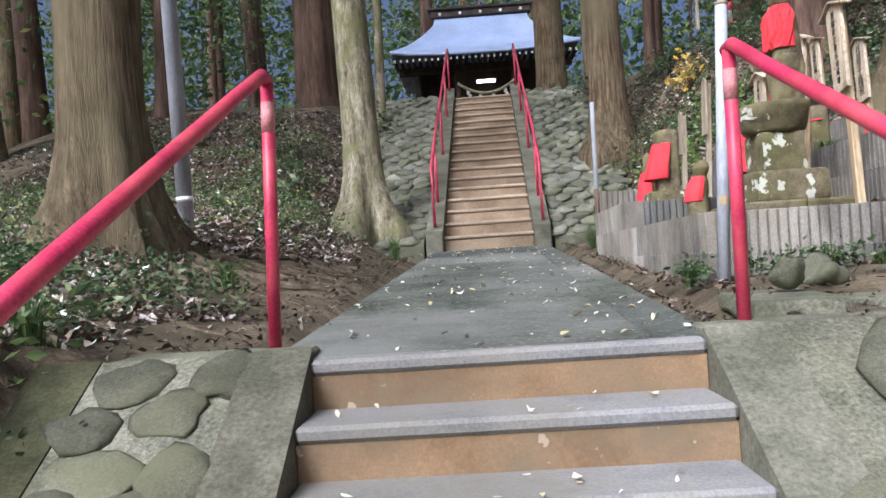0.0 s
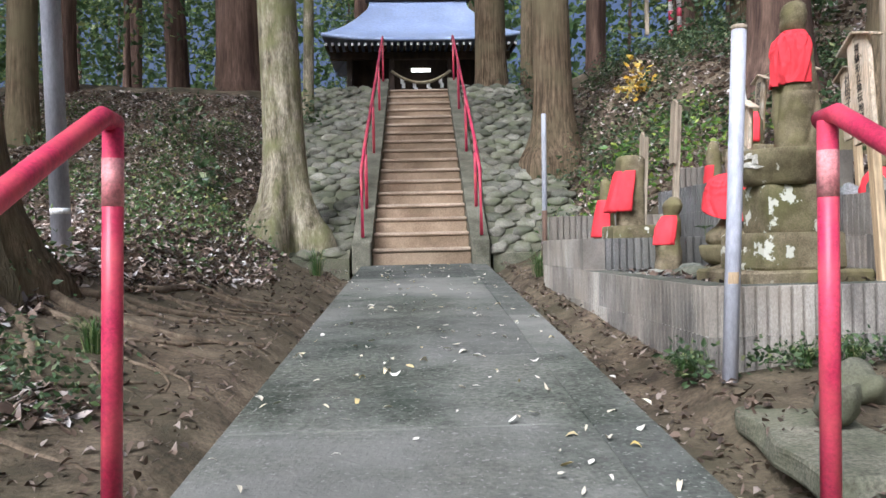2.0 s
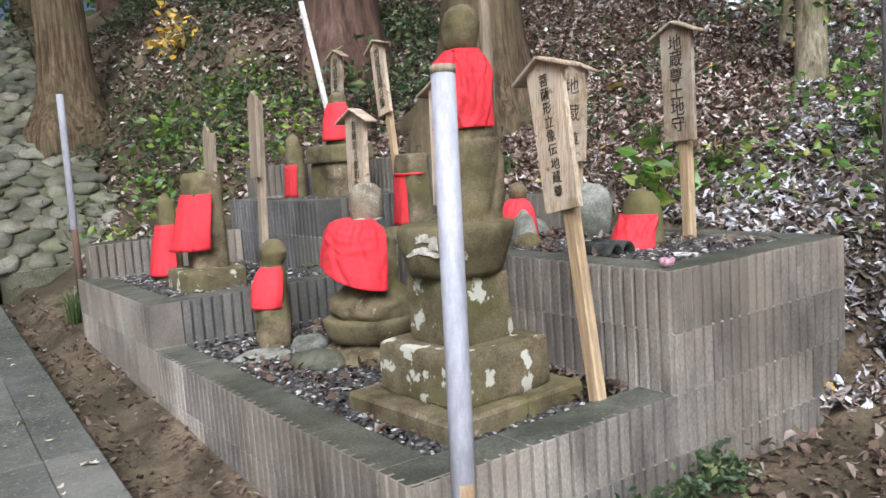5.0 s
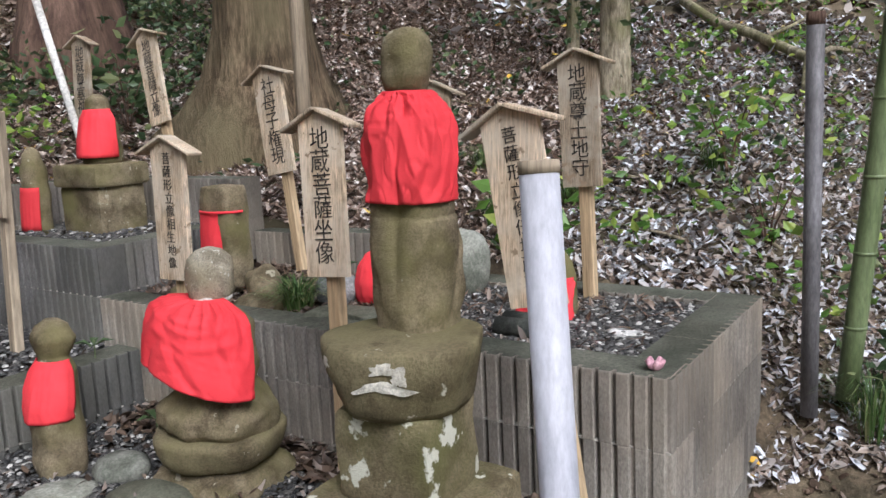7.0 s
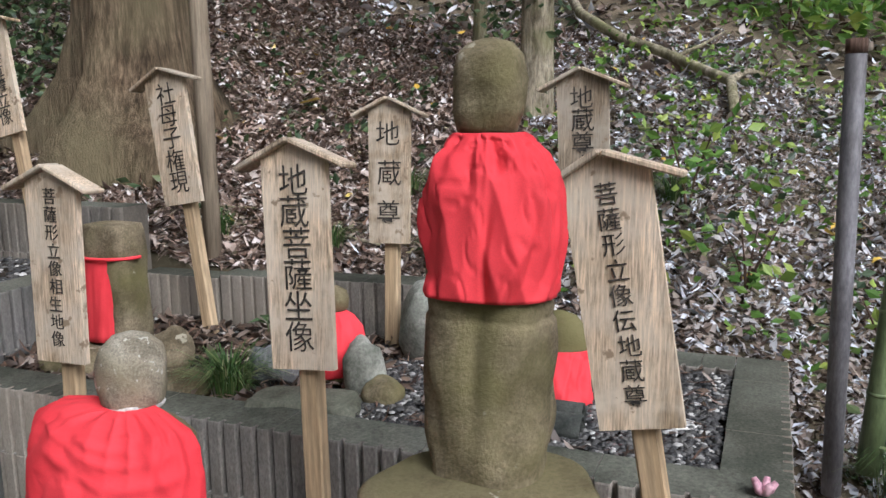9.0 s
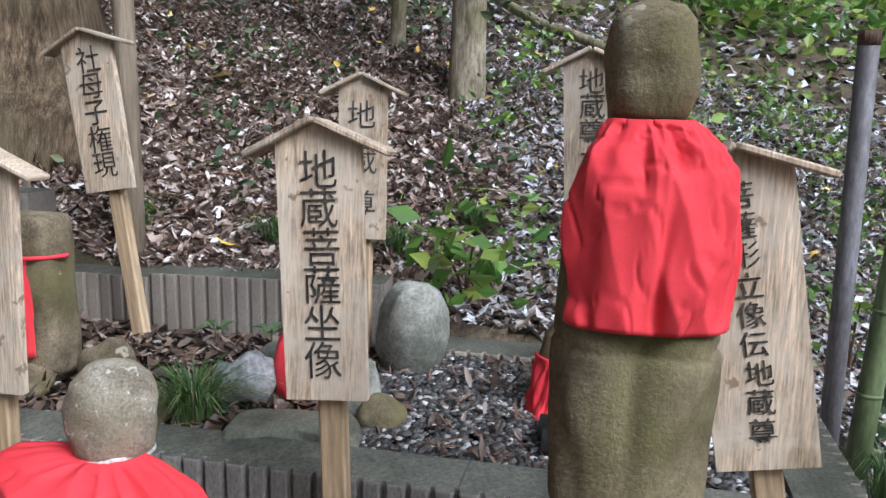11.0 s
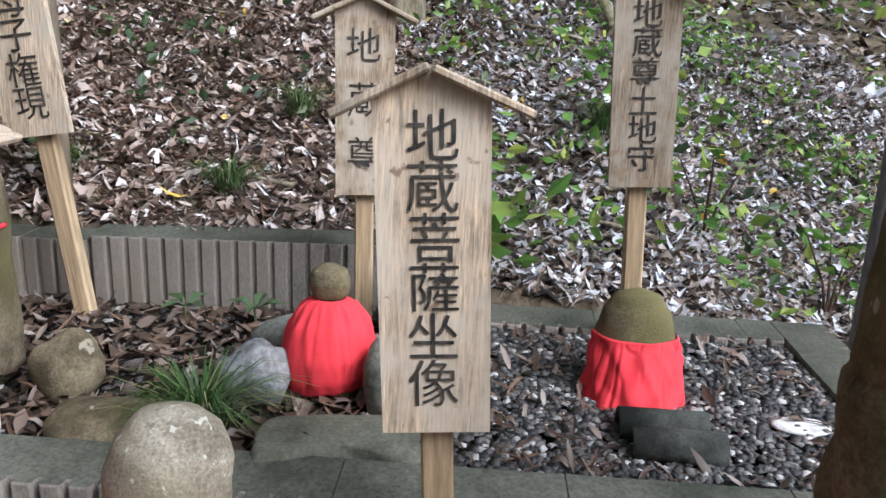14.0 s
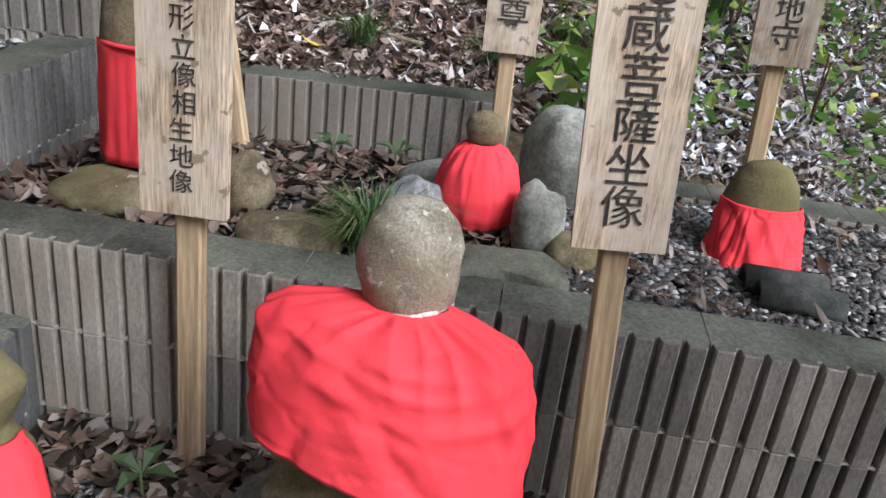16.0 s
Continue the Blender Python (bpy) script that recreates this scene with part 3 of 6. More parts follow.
bed("bed", 1.745, 2.63, 4.745, 6.76, 1.575, "dark earth under white and grey gravel")
bed("bed", 1.745, 2.63, 6.89, 8.26, 1.785, "dark earth under white and grey gravel")
bed("bed", 2.76, 3.60, 4.745, 7.03, 1.965, "dark leafy earth of the upper terrace")
bed("bed", 2.76, 3.55, 7.14, 8.30, 2.17, "dark earth of the small raised terrace")


# ---- trees ----
def trunk_mesh(r, h, flare, lean, seed, n=28, ridge=0.05):
    rings = []
    zs = [-0.9, -0.1, 0.05, 0.2, 0.4, 0.7, 1.1, 1.6, 2.4, 3.4, 4.6, 6, 8, h]
    for z in zs:
        k = 1 + flare * math.exp(-max(z, 0) / 0.32) * (1.0 if z > -0.2 else 1.25)
        rr = r * k * (1 - 0.45 * max(0, z) / h)
        rings.append((z, lean[0] * z, lean[1] * z, rr, rr))
    V, F = loft(rings, n)
    out = []
    for (x, y, z), idx in zip(V, range(len(V))):
        a = 2 * math.pi * (idx % n) / n
        cx, cy = lean[0] * z, lean[1] * z
        f = math.exp(-max(z, 0) / 0.5)
        d = 1 + ridge * noise.noise(Vector((math.cos(a) * 3.2 + seed, math.sin(a) * 3.2, z * 0.25))) + 0.75 * f * flare * noise.noise(Vector((math.cos(a) * 2.8, math.sin(a) * 2.8, seed)))
        d += ridge * 0.5 * noise.noise(Vector((math.cos(a) * 9, math.sin(a) * 9, z * 0.4 + seed)))
        out.append((cx + (x - cx) * d, cy + (y - cy) * d, z))
    return out, F


def leaf_cloud(centres, per, spread, size, seed, droop=0.3):
    """Many small folded leaves round the given centres, as arrays."""
    g = np.random.default_rng(seed)
    C = np.repeat(np.asarray(centres, float), per, 0)
    n = len(C)
    P = C + g.normal(0, 1, (n, 3)) * np.asarray(spread)
    d = g.normal(0, 1, (n, 3))
    d[:, 2] = d[:, 2] * 0.5 - droop
    d /= np.linalg.norm(d, axis=1)[:, None]
    s = np.cross(d, g.normal(0, 1, (n, 3)))
    s /= np.linalg.norm(s, axis=1)[:, None]
    L = size * g.uniform(0.6, 1.4, n)[:, None]
    nn = np.cross(d, s)
    a, b = P, P + d * L
    mid = P + d * L * 0.45
    v = np.stack([a, mid + s * L * 0.28 + nn * L * 0.06, b, mid - s * L * 0.28 + nn * L * 0.06], 1).reshape(-1, 3)
    f = np.arange(n * 4).reshape(-1, 4)
    return v, f


def crown_mesh(name, h0, h1, width, clumps, per, size, seed, material):
    g = np.random.default_rng(seed)
    z = g.uniform(h0, h1, clumps)
    rad = width * (1.0 - 0.55 * (z - h0) / (h1 - h0)) * np.sqrt(g.uniform(0.1, 1, clumps))
    a = g.uniform(0, 2 * math.pi, clumps)
    c = np.stack([rad * np.cos(a), rad * np.sin(a), z], 1)
    v, f = leaf_cloud(c, per, (0.42, 0.42, 0.26), size, seed + 1)
    return fast_mesh(name, v, f, material)


crowns = [crown_mesh("crown", 6.5, 15, 3.2, 48, 16, 0.28, 20 + k, M_FOREST) for k in range(3)]
low_crowns = [crown_mesh("crown", 1.2, 9, 2.3, 95, 18, 0.17, 40 + k, M_FOREST) for k in range(3)]
high_crowns = [crown_mesh("crown", 9.5, 17, 2.6, 32, 14, 0.30, 50 + k, M_FOREST) for k in range(3)]


def tree(x, y, r, h, material, label, flare=0.5, lean=(0, 0), crown=None, z=None, ridge=0.05, branches=3):
    z = ground_z(x, y) if z is None else z
    t = thing("tree", label, "tree", (x, y, z), group="trees of the grove")
    s = x * 3.1 + y * 1.7
    part("trunk", trunk_mesh(r, h, flare, lean, s, 28 if r > 0.2 else 14, ridge), material, t, smooth=True)
    if crown is not None:
        ob = part("crown", crown, None, t, m=pose(lean[0] * 8, lean[1] * 8, 0, 0, 0, s * 57 % 360))
        rr = random.Random(int(s * 100))
        for b in range(branches):
            a, zz = rr.uniform(0, 6.28), rr.uniform(5.5, 9)
            p = Vector((lean[0] * zz, lean[1] * zz, zz))
            d = Vector((math.cos(a), math.sin(a), 0.25))
            part("branch", tube([p, p + d * 0.9, p + d * 2.2 + Vector((0, 0, 0.2))], r * 0.16, 7, r * 0.04), material, t, smooth=True)
    return t


BIG = "tall straight cedar with fibrous brown bark and flared foot"
tree(-1.76, 5.40, 0.245, 16, M_BARK, BIG, 1.15, (-0.02, 0.0), high_crowns[0], 1.62, 0.06)
tree(-0.86, 10.75, 0.235, 15, M_BARKPALE, "pale mottled tree trunk with buttress roots beside the stair", 1.15, (-0.035, 0.0), high_crowns[1], 1.95, 0.11)
tree(2.60, 12.7, 0.27, 16, M_BARK, BIG, 0.75, (-0.01, 0.0), high_crowns[2], 2.95)
tree(2.25, 17.2, 0.31, 18, M_BARK, BIG, 0.2, (0, 0), high_crowns[0], 4.7)
tree(-2.5, 16.6, 0.42, 18, M_BARKDARK, "tall cedar with dark red-brown bark", 0.35, (0, 0), high_crowns[1], 4.5)
tree(4.35, 9.6, 0.30, 16, M_BARKDARK, "tall cedar with dark red-brown bark", 0.5, (0, 0), high_crowns[2])
tree(4.62, 7.92, 0.275, 18, M_BARK, "huge cedar with grey-brown bark and broad root flare", 1.25, (0, 0), high_crowns[0], None, 0.05)


# ---- wooden name boards ----
glyphs = {}


def glyph(ch):
    """A brushed character as a thin mesh, 1 high, centred."""
    if ch not in glyphs:
        cu = bpy.data.curves.new("glyph", "FONT")
        cu.body, cu.align_x, cu.align_y, cu.size = ch, "CENTER", "CENTER", 1.0
        cu.extrude, cu.offset, cu.resolution_u = 0.004, -0.004, 2
        ob = bpy.data.objects.new("glyph", cu)
        scene.collection.objects.link(ob)
        bpy.context.view_layer.update()
        me = bpy.data.meshes.new_from_object(ob.evaluated_get(bpy.context.evaluated_depsgraph_get()))
        bpy.data.objects.remove(ob)
        co = np.empty(len(me.vertices) * 3, np.float32)
        me.vertices.foreach_get("co", co)
        co = co.reshape(-1, 3)
        if len(co):
            mid = (co.max(0) + co.min(0)) / 2
            co = co - mid * (1, 1, 0)
        me.vertices.foreach_set("co", np.stack([-co[:, 2], -co[:, 0], co[:, 1]], 1).astype(np.float32).ravel())
        me.flip_normals()
        me.materials.clear()
        me.materials.append(M_INK)
        glyphs[ch] = me
    return glyphs[ch]


def sign(bottom, top, foot_z, text, w=0.168, turn=0.0, label="", blank=0, wood=None, roof=True, char=1.0):
    """A board on a post. bottom: middle of the board's lower edge; top: its peak; the face looks along -x, turned by turn degrees."""
    wood = wood or M_WOOD
    b, t = Vector(bottom), Vector(top)
    up = (t - b).normalized()
    h = (t - b).length - 0.03
    side = Vector((math.sin(radians(turn)), math.cos(radians(turn)), 0))
    side = (side - up * side.dot(up)).normalized()
    nx = side.cross(up)
    foot = b - up * ((b.z - foot_z) / up.z + 0.05)
    m = Matrix((nx, side, up)).transposed().to_4x4()
    m.translation = foot
    s = new("wooden_sign")
    s.empty_display_size = 0.1
    s.matrix_world = m
    tagged(s, label, "sign", "name boards of the statues")
    z0 = (b - foot).length
    th, hw = 0.010, w * 0.45
    prof = [(-hw, 0), (hw, 0), (hw * 1.04, h * 0.93), (0, h), (-hw * 1.04, h * 0.93)]
    V = [(x, p[0], z0 + p[1]) for x in (-th, th) for p in prof]
    F = [(0, 1, 2, 3, 4), (9, 8, 7, 6, 5)] + [(i, i + 5, (i + 1) % 5 + 5, (i + 1) % 5) for i in range(5)]
    board = part("board", (V, F), wood, s, "weathered plank board with brushed black writing" if text else "weathered plank board")
    part("post", box(th + 0.001, th + 0.041, -0.024, 0.024, 0, z0 + h * 0.9, 0.004), M_POSTWOOD if wood is M_WOOD else M_GREYWOOD, s, "squared timber post")
    if roof:
        for k in (-1, 1):
            sl = math.atan2(h * 0.07, hw)
            a = moved(box(-0.034, 0.032, 0, hw + 0.070, 0, 0.012, 0.003), pose(0, 0, z0 + h - 0.002, math.degrees(-sl), 0, 0) if k > 0 else pose(0, 0, z0 + h - 0.0055, math.degrees(sl), 0, 0) @ Matrix.Diagonal((1, -1, 1, 1)))
            if k < 0:
                a = (a[0], [tuple(reversed(f)) for f in a[1]])
            part("roof_slat", a, wood, s)
    n = len(text) or blank
    if n:
        pitch = (h * 0.82) / max(n, 3)
        size = min(pitch * (1.08 if n < 7 else 0.96), w * 0.52 * char)
        for i in range(n):
            z = z0 + h * 0.90 - pitch * (i + 0.5)
            if text:
                part("character", glyph(text[i]), None, board, m=pose(-th - 0.002, rnd.uniform(-0.003, 0.003), z) @ Matrix.Diagonal((0.2, size, size, 1)))
            else:
                part("character", box(-th - 0.002, -th - 0.0005, -0.018, 0.018, z - pitch * 0.32, z + pitch * 0.32, 0), M_INK, board)
    return s


S1 = "weathered wooden name board with black characters"
sign((2.515, 5.624, 2.216), (2.557, 5.656, 2.752), 1.58, "地蔵菩薩坐像", 0.170, -3, S1 + " beside the seated statue", char=1.08)
sign((2.540, 6.378, 2.145), (2.556, 6.376, 2.686), 1.58, "菩薩形立像相生地像", 0.172, -3, S1 + ", small lettering")
sign((3.429, 6.692, 2.455), (3.454, 6.776, 2.976), 1.97, "社母子権現", 0.185, 0, S1 + ", leaning")
sign((3.498, 5.885, 2.335), (3.552, 5.897, 2.855), 1.97, "地蔵尊", 0.160, -6, S1 + " behind a tiny statue", char=1.1)
sign((2.437, 4.870, 2.212), (2.462, 4.962, 2.735), 1.58, "菩薩形立像伝地蔵尊", 0.170, 0, S1 + ", leaning on blocks")
sign((3.455, 5.196, 2.404), (3.479, 5.221, 2.93), 1.97, "地蔵尊土地守", 0.168, 0, S1 + " behind the domed stone", char=0.95)
sign((3.50, 7.62, 2.71), (3.54, 7.737, 3.234), 2.17, "地蔵菩薩立像", 0.165, 0, S1 + " on the raised terrace")
sign((3.55, 8.38, 2.75), (3.60, 8.398, 3.263), 2.17, "地蔵尊塞神", 0.165, 0, S1 + " behind the raised terrace")
sign((2.40, 7.27, 2.36), (2.432, 7.283, 2.864), 1.78, "", 0.115, 0, "old greyed slim wooden board, its writing faded away", 0, M_GREYWOOD, False)
sign((2.38, 7.98, 2.30), (2.40, 7.98, 2.72), 1.78, "", 0.09, 0, "old greyed slim wooden board, its writing faded away", 0, M_GREYWOOD, False)


# ---- statues, their stands and red bibs ----
def drape(rings, a0, a1, n, fold, seed, thick=0.004, waves=9, slant=0.0, square=2.0, swag=0.0, pleat=0.0, diag=0.0):
    """Cloth hung round a figure: rings (z, cx, cy, rx, ry) from the top down, over the angles a0 to a1 (180 is the front)."""
    outer, inner = [], []
    for j, (z, cx, cy, rx, ry) in enumerate(rings):
        f = fold * (j / (len(rings) - 1)) ** 0.8
        for i in range(n):
            a = radians(a0 + (a1 - a0) * i / (n - 1))
            u = noise.noise(Vector((a * waves * 0.26 + seed + 0.02 * j, j * 0.03, seed)))
            v = noise.noise(Vector((a * 1.5 - j * 0.10 + seed, j * 0.09 + a, seed + 5)))
            w = f * (0.9 * u - 0.75 * math.exp(-(u / 0.07) ** 2)) + fold * (0.35 * v - 0.30 * math.exp(-(v / 0.05) ** 2))
            r, c0 = j / (len(rings) - 1), a - math.pi
            if swag:
                q = z - 0.034 * c0 * c0 + 0.010 * c0 + 0.012 * noise.noise(Vector((a * 1.3, z * 5, seed)))
                for q0, wide in ((0.376, 0.008), (0.350, 0.007), (0.312, 0.010)):
                    w += swag * math.exp(-((q - q0) / wide) ** 2) * (0.7 + 0.9 * noise.noise(Vector((a * 1.6, seed + q0 * 40, 0)))) * smooth(1.5, 1.0, abs(c0))
            if pleat:
                w += pleat * (0.35 - abs(noise.noise(Vector((a * 3.6, seed * 2, r * 0.8))) * 2.4)) * smooth(0.02, 0.12, r) * smooth(0.75, 0.15, r)
            if diag:
                w += diag * (0.45 - 1.6 * abs(noise.noise(Vector((a * 1.9 + r * 1.5, a * 0.6 - r * 1.1, seed + 9))))) * smooth(0.1, 0.35, r)
                w += diag * 0.7 * (0.45 - 1.6 * abs(noise.noise(Vector((a * 2.4 - r * 2.2, r * 0.7, seed + 3))))) * smooth(0.1, 0.35, r)
            zz = z + 0.25 * w + slant * math.sin(a) * j / (len(rings) - 1)
            k = (abs(math.cos(a)) ** square + abs(math.sin(a)) ** square) ** (-1 / square)
            c, s = k * math.cos(a), k * math.sin(a)
            outer.append((cx + (rx + w) * c, cy + (ry + w) * s, zz))
            inner.append((cx + (rx + w - thick) * c, cy + (ry + w - thick) * s, zz))
    m, k = len(rings), len(outer)
    F = []
    for j in range(m - 1):
        for i in range(n - 1):
            a = j * n + i
            F.append((a, a + n, a + n + 1, a + 1))
            F.append((k + a, k + a + 1, k + a + n + 1, k + a + n))
    for i in range(n - 1):
        F.append((i, i + 1, k + i + 1, k + i))
        a = (m - 1) * n + i
        F.append((a, k + a, k + a + 1, a + 1))
    for j in range(m - 1):
        a = j * n
        F.append((a, k + a, k + a + n, a + n))
        a = j * n + n - 1
        F.append((a, a + n, k + a + n, k + a))
    return outer + inner, F


def fine(rings, per=3):
    """More rings in between, for smoother cloth and stone."""
    out = []
    for a, b in zip(rings, rings[1:]):
        for k in range(per):
            t = k / per
            s = t
            out.append(tuple(u + (v - u) * s for u, v in zip(a, b)))
    return out + [rings[-1]]


def statue(at, rings, material, label, n=28, rough=0.012, turn=0, square=2.3, folds=None):
    """A figure worn by weather; folds: (from, to, depth) of the robe's hanging folds."""
    rings = [r if len(r) > 5 else (*r, square) for r in rings]
    V, F = loft(fine(rings, 4), n, rough, at[0] * 5, 14.0)
    if folds:
        out = []
        for x, y, z in V:
            a = math.atan2(y, x)
            k = smooth(folds[0] - 0.02, folds[0] + 0.03, z) * smooth(folds[1] + 0.03, folds[1] - 0.02, z)
            f = abs(abs(a) - math.pi)
            d = folds[2] * k * (0.9 * abs(math.cos(f * 3.1 - 7.5 * z + 0.8 * noise.noise(Vector((a, z * 3, at[1]))))) - 0.55)
            out.append((x + d * math.cos(a), y + d * math.sin(a), z))
        V = out
    return solid("statue", (V, F), material, label, "statue", at, True, turn=turn)


def bib(at, rings, a0, a1, fold, label, seed, n=72, waves=9, turn=0, slant=0.0, square=2.0, per=4, **cloth):
    return solid("bib", drape(fine(rings, per), a0, a1, n, fold, seed, 0.004, waves, slant, square, **cloth), M_RED, label, "bib", at, True, "red bibs of the statues", turn=turn)


def pedestal(at, parts, label, turn=0):
    p = thing("pedestal", label, "pedestal", at, turn=turn)
    for name, vf, material, sm, lab in parts:
        ob = part(name, vf, material, p, lab, sm)
        if name.endswith("block") or name.endswith("slab"):
            ob.data.set_sharp_from_angle(angle=radians(32))
    return p


def stone_block(hx, hy, z0, z1, seed, taper=1.0, rough=0.010, n=32):
    rings = [(z0, 0, 0, hx * 0.97, hy * 0.97, 9), (z0 + 0.012, 0, 0, hx, hy, 12), (z1 - 0.012, 0, 0, hx * taper, hy * taper, 12), (z1 - 0.002, 0, 0, hx * taper * 0.97, hy * taper * 0.97, 9), (z1, 0, 0, hx * taper * 0.93, hy * taper * 0.93, 9)]
    return loft([rings[0], rings[1]] + fine(rings[1:3], 4)[1:-1] + rings[2:], n, rough, seed, 9)


def bowl(r0, r1, z0, z1, seed, rough=0.012, petals=8):
    rings = []
    for k in range(9):
        u = k / 8
        rings.append((z0 + (z1 - z0) * u, 0, 0, r0 + (r1 - r0) * math.sin(u * math.pi / 2) ** 0.55, r0 + (r1 - r0) * math.sin(u * math.pi / 2) ** 0.55))
    rings.append((z1 + 0.006, 0, 0, r1 * 0.95, r1 * 0.95))
    V, F = loft(rings, 48, rough, seed, 9)
    out = []
    for x, y, z in V:
        a = math.atan2(y, x)
        k = 1 + 0.035 * abs(math.sin(a * petals / 2)) * (1 - (z - z0) / (z1 - z0 + 0.01))
        out.append((x * k, y * k, z))
    return out, F


# tall standing figure on a four-part stand
T = (2.14, 5.075, 1.575)
pedestal(T, [("ground_slab", join(box(-0.29, 0.035, -0.27, 0.27, 0, 0.08, 0.012), box(0.038, 0.29, -0.268, 0.268, 0, 0.078, 0.012)), M_STONE, False, "low slab in two lengths"),
             ("base_block", stone_block(0.205, 0.215, 0.078, 0.245, 1.0, 0.97), M_LICHEN, True, "square mossy block with pale lichen"),
             ("body_block", stone_block(0.125, 0.13, 0.245, 0.46, 2.0, 0.98), M_LICHEN, True, "upright block blotched with white lichen"),
             ("lotus_bowl", bowl(0.145, 0.184, 0.46, 0.615, 3.0, 0.02), M_CHIPPED, True, "round lotus-shaped seat, chipped")],
         "tall stacked stone stand with lichen on gravel", 4)
TS = (2.232, 5.09, 2.19)
statue(TS, [(-0.01, 0, 0, 0.082, 0.088, 4), (0.03, 0, 0, 0.082, 0.089, 4), (0.10, 0, 0, 0.083, 0.097, 4), (0.20, 0, 0, 0.082, 0.101, 4), (0.262, 0, 0, 0.080, 0.101, 3.8), (0.272, 0, 0, 0.076, 0.096, 3.6), (0.285, 0, 0, 0.079, 0.100, 2.8), (0.38, 0, 0, 0.079, 0.101, 2.6),
            (0.46, 0, 0, 0.073, 0.095, 2.4), (0.505, 0.005, 0, 0.062, 0.076, 2.2), (0.535, 0.008, 0, 0.046, 0.052, 2.2), (0.548, 0.006, 0, 0.042, 0.045, 2.2), (0.562, -0.002, 0, 0.049, 0.050, 2.3), (0.59, -0.005, 0, 0.056, 0.057, 2.5), (0.64, 0, 0, 0.057, 0.058, 2.5),
            (0.676, 0.003, 0, 0.050, 0.051, 2.4), (0.694, 0.004, 0, 0.032, 0.034, 2.2), (0.701, 0.004, 0, 0.008, 0.008, 2)],
       M_STONE, "weathered mossy standing stone figure with a plain round head", 72, 0.010, folds=(0.03, 0.30, 0.016))
bib(TS, [(0.558, 0, 0, 0.054, 0.056), (0.545, 0, -0.003, 0.064, 0.070), (0.525, -0.003, -0.004, 0.076, 0.088), (0.495, -0.006, -0.006, 0.085, 0.102), (0.455, -0.008, -0.006, 0.090, 0.110), (0.40, -0.010, -0.006, 0.092, 0.112), (0.35, -0.011, -0.006, 0.092, 0.111), (0.306, -0.011, -0.006, 0.092, 0.109)],
    124, 292, 0.011, "bright red cloth cape over the tall stone figure", 6.4, 150, 5, square=2.5, per=7, pleat=0.006, diag=0.010)
# pale fresh break on the rim of the lotus seat
stand = [o for o in scene.objects if o.name == "pedestal"][0]
seat_part = [o for o in stand.children if o.name.startswith("lotus_bowl")][0]
for mid, wide, zc, tall in ((0.34, 0.20, 0.592, 0.013), (0.26, 0.30, 0.556, 0.012), (0.52, 0.10, 0.572, 0.020), (-0.62, 0.12, 0.585, 0.014)):
    V = [(-0.1915 * math.cos(mid), -0.1915 * math.sin(mid), zc)]
    for k in range(26):
        t = 2 * math.pi * k / 26
        g = 1 + 0.75 * noise.noise(Vector((2.2 * math.cos(t), 2.2 * math.sin(t), mid * 9)))
        a, z = mid + wide * g * math.cos(t), zc + tall * g * math.sin(t) - 0.25 * (wide * math.cos(t)) ** 2
        V.append((-0.187 * math.cos(a), -0.187 * math.sin(a), z))
    part("chip", (V, [(0, (k + 1) % 26 + 1, k + 1) for k in range(26)]), M_CHIP, seat_part, "pale broken edge", True)

# seated figure
P = (2.30, 5.93, 1.575)
pedestal(P, [("foot_stone", loft(fine([(0, 0, 0, 0.20, 0.21, 4), (0.06, 0, 0, 0.17, 0.18, 4), (0.085, 0, 0, 0.13, 0.14, 4)], 3), 28, 0.03, 4, 8), M_STONE, True, "rough dark foot stone"),
             ("lotus_bowl", bowl(0.13, 0.208, 0.08, 0.185, 7.0, 0.02), M_CHIPPED, True, "round lotus seat with lichen")], "low lotus stand of mossy stone on gravel")
PS = (2.31, 5.93, 1.755)
statue(PS, [(0, 0, 0, 0.145, 0.178, 2.4), (0.03, -0.01, 0, 0.16, 0.192, 2.4), (0.075, -0.015, 0, 0.155, 0.188, 2.3), (0.115, 0, 0, 0.12, 0.158, 2.2), (0.16, 0.01, 0, 0.085, 0.125, 2.2), (0.26, 0.012, 0, 0.083, 0.13, 2.3), (0.33, 0.012, 0, 0.078, 0.125, 2.2), (0.375, 0.01, 0, 0.06, 0.085, 2.1), (0.40, 0.008, 0, 0.042, 0.046, 2), (0.412, 0.008, 0, 0.042, 0.044, 2)],
       M_STONE, "mossy stone seated figure with a pale speckled head", 60, 0.022, folds=(0.0, 0.12, 0.012))
seated = [o for o in scene.objects if o.get("label", "").startswith("mossy stone seated")][0]
head = loft(fine([(0.408, 0, 0, 0.054, 0.057), (0.420, 0, 0, 0.066, 0.069), (0.455, 0, 0, 0.073, 0.076), (0.50, 0, 0, 0.072, 0.074), (0.535, 0, 0, 0.062, 0.064), (0.56, 0, 0, 0.040, 0.042), (0.57, 0, 0, 0.010, 0.010)], 4), 36, 0.008, 3, 16)
ring = loft([(0.404, 0, 0, 0.054, 0.058), (0.413, 0, 0, 0.064, 0.068), (0.424, 0, 0, 0.060, 0.064)], 24, 0.012, 1, 20)
body = ([tuple(v.co) for v in seated.data.vertices], [tuple(p.vertices) for p in seated.data.polygons])
whole = mesh_of("statue", join(body, shift(head, (0.01, 0.005, 0)), shift(ring, (0.01, 0.005, 0))), M_STONE, True)
whole.materials.append(M_PALE)
whole.materials.append(M_WHITE)
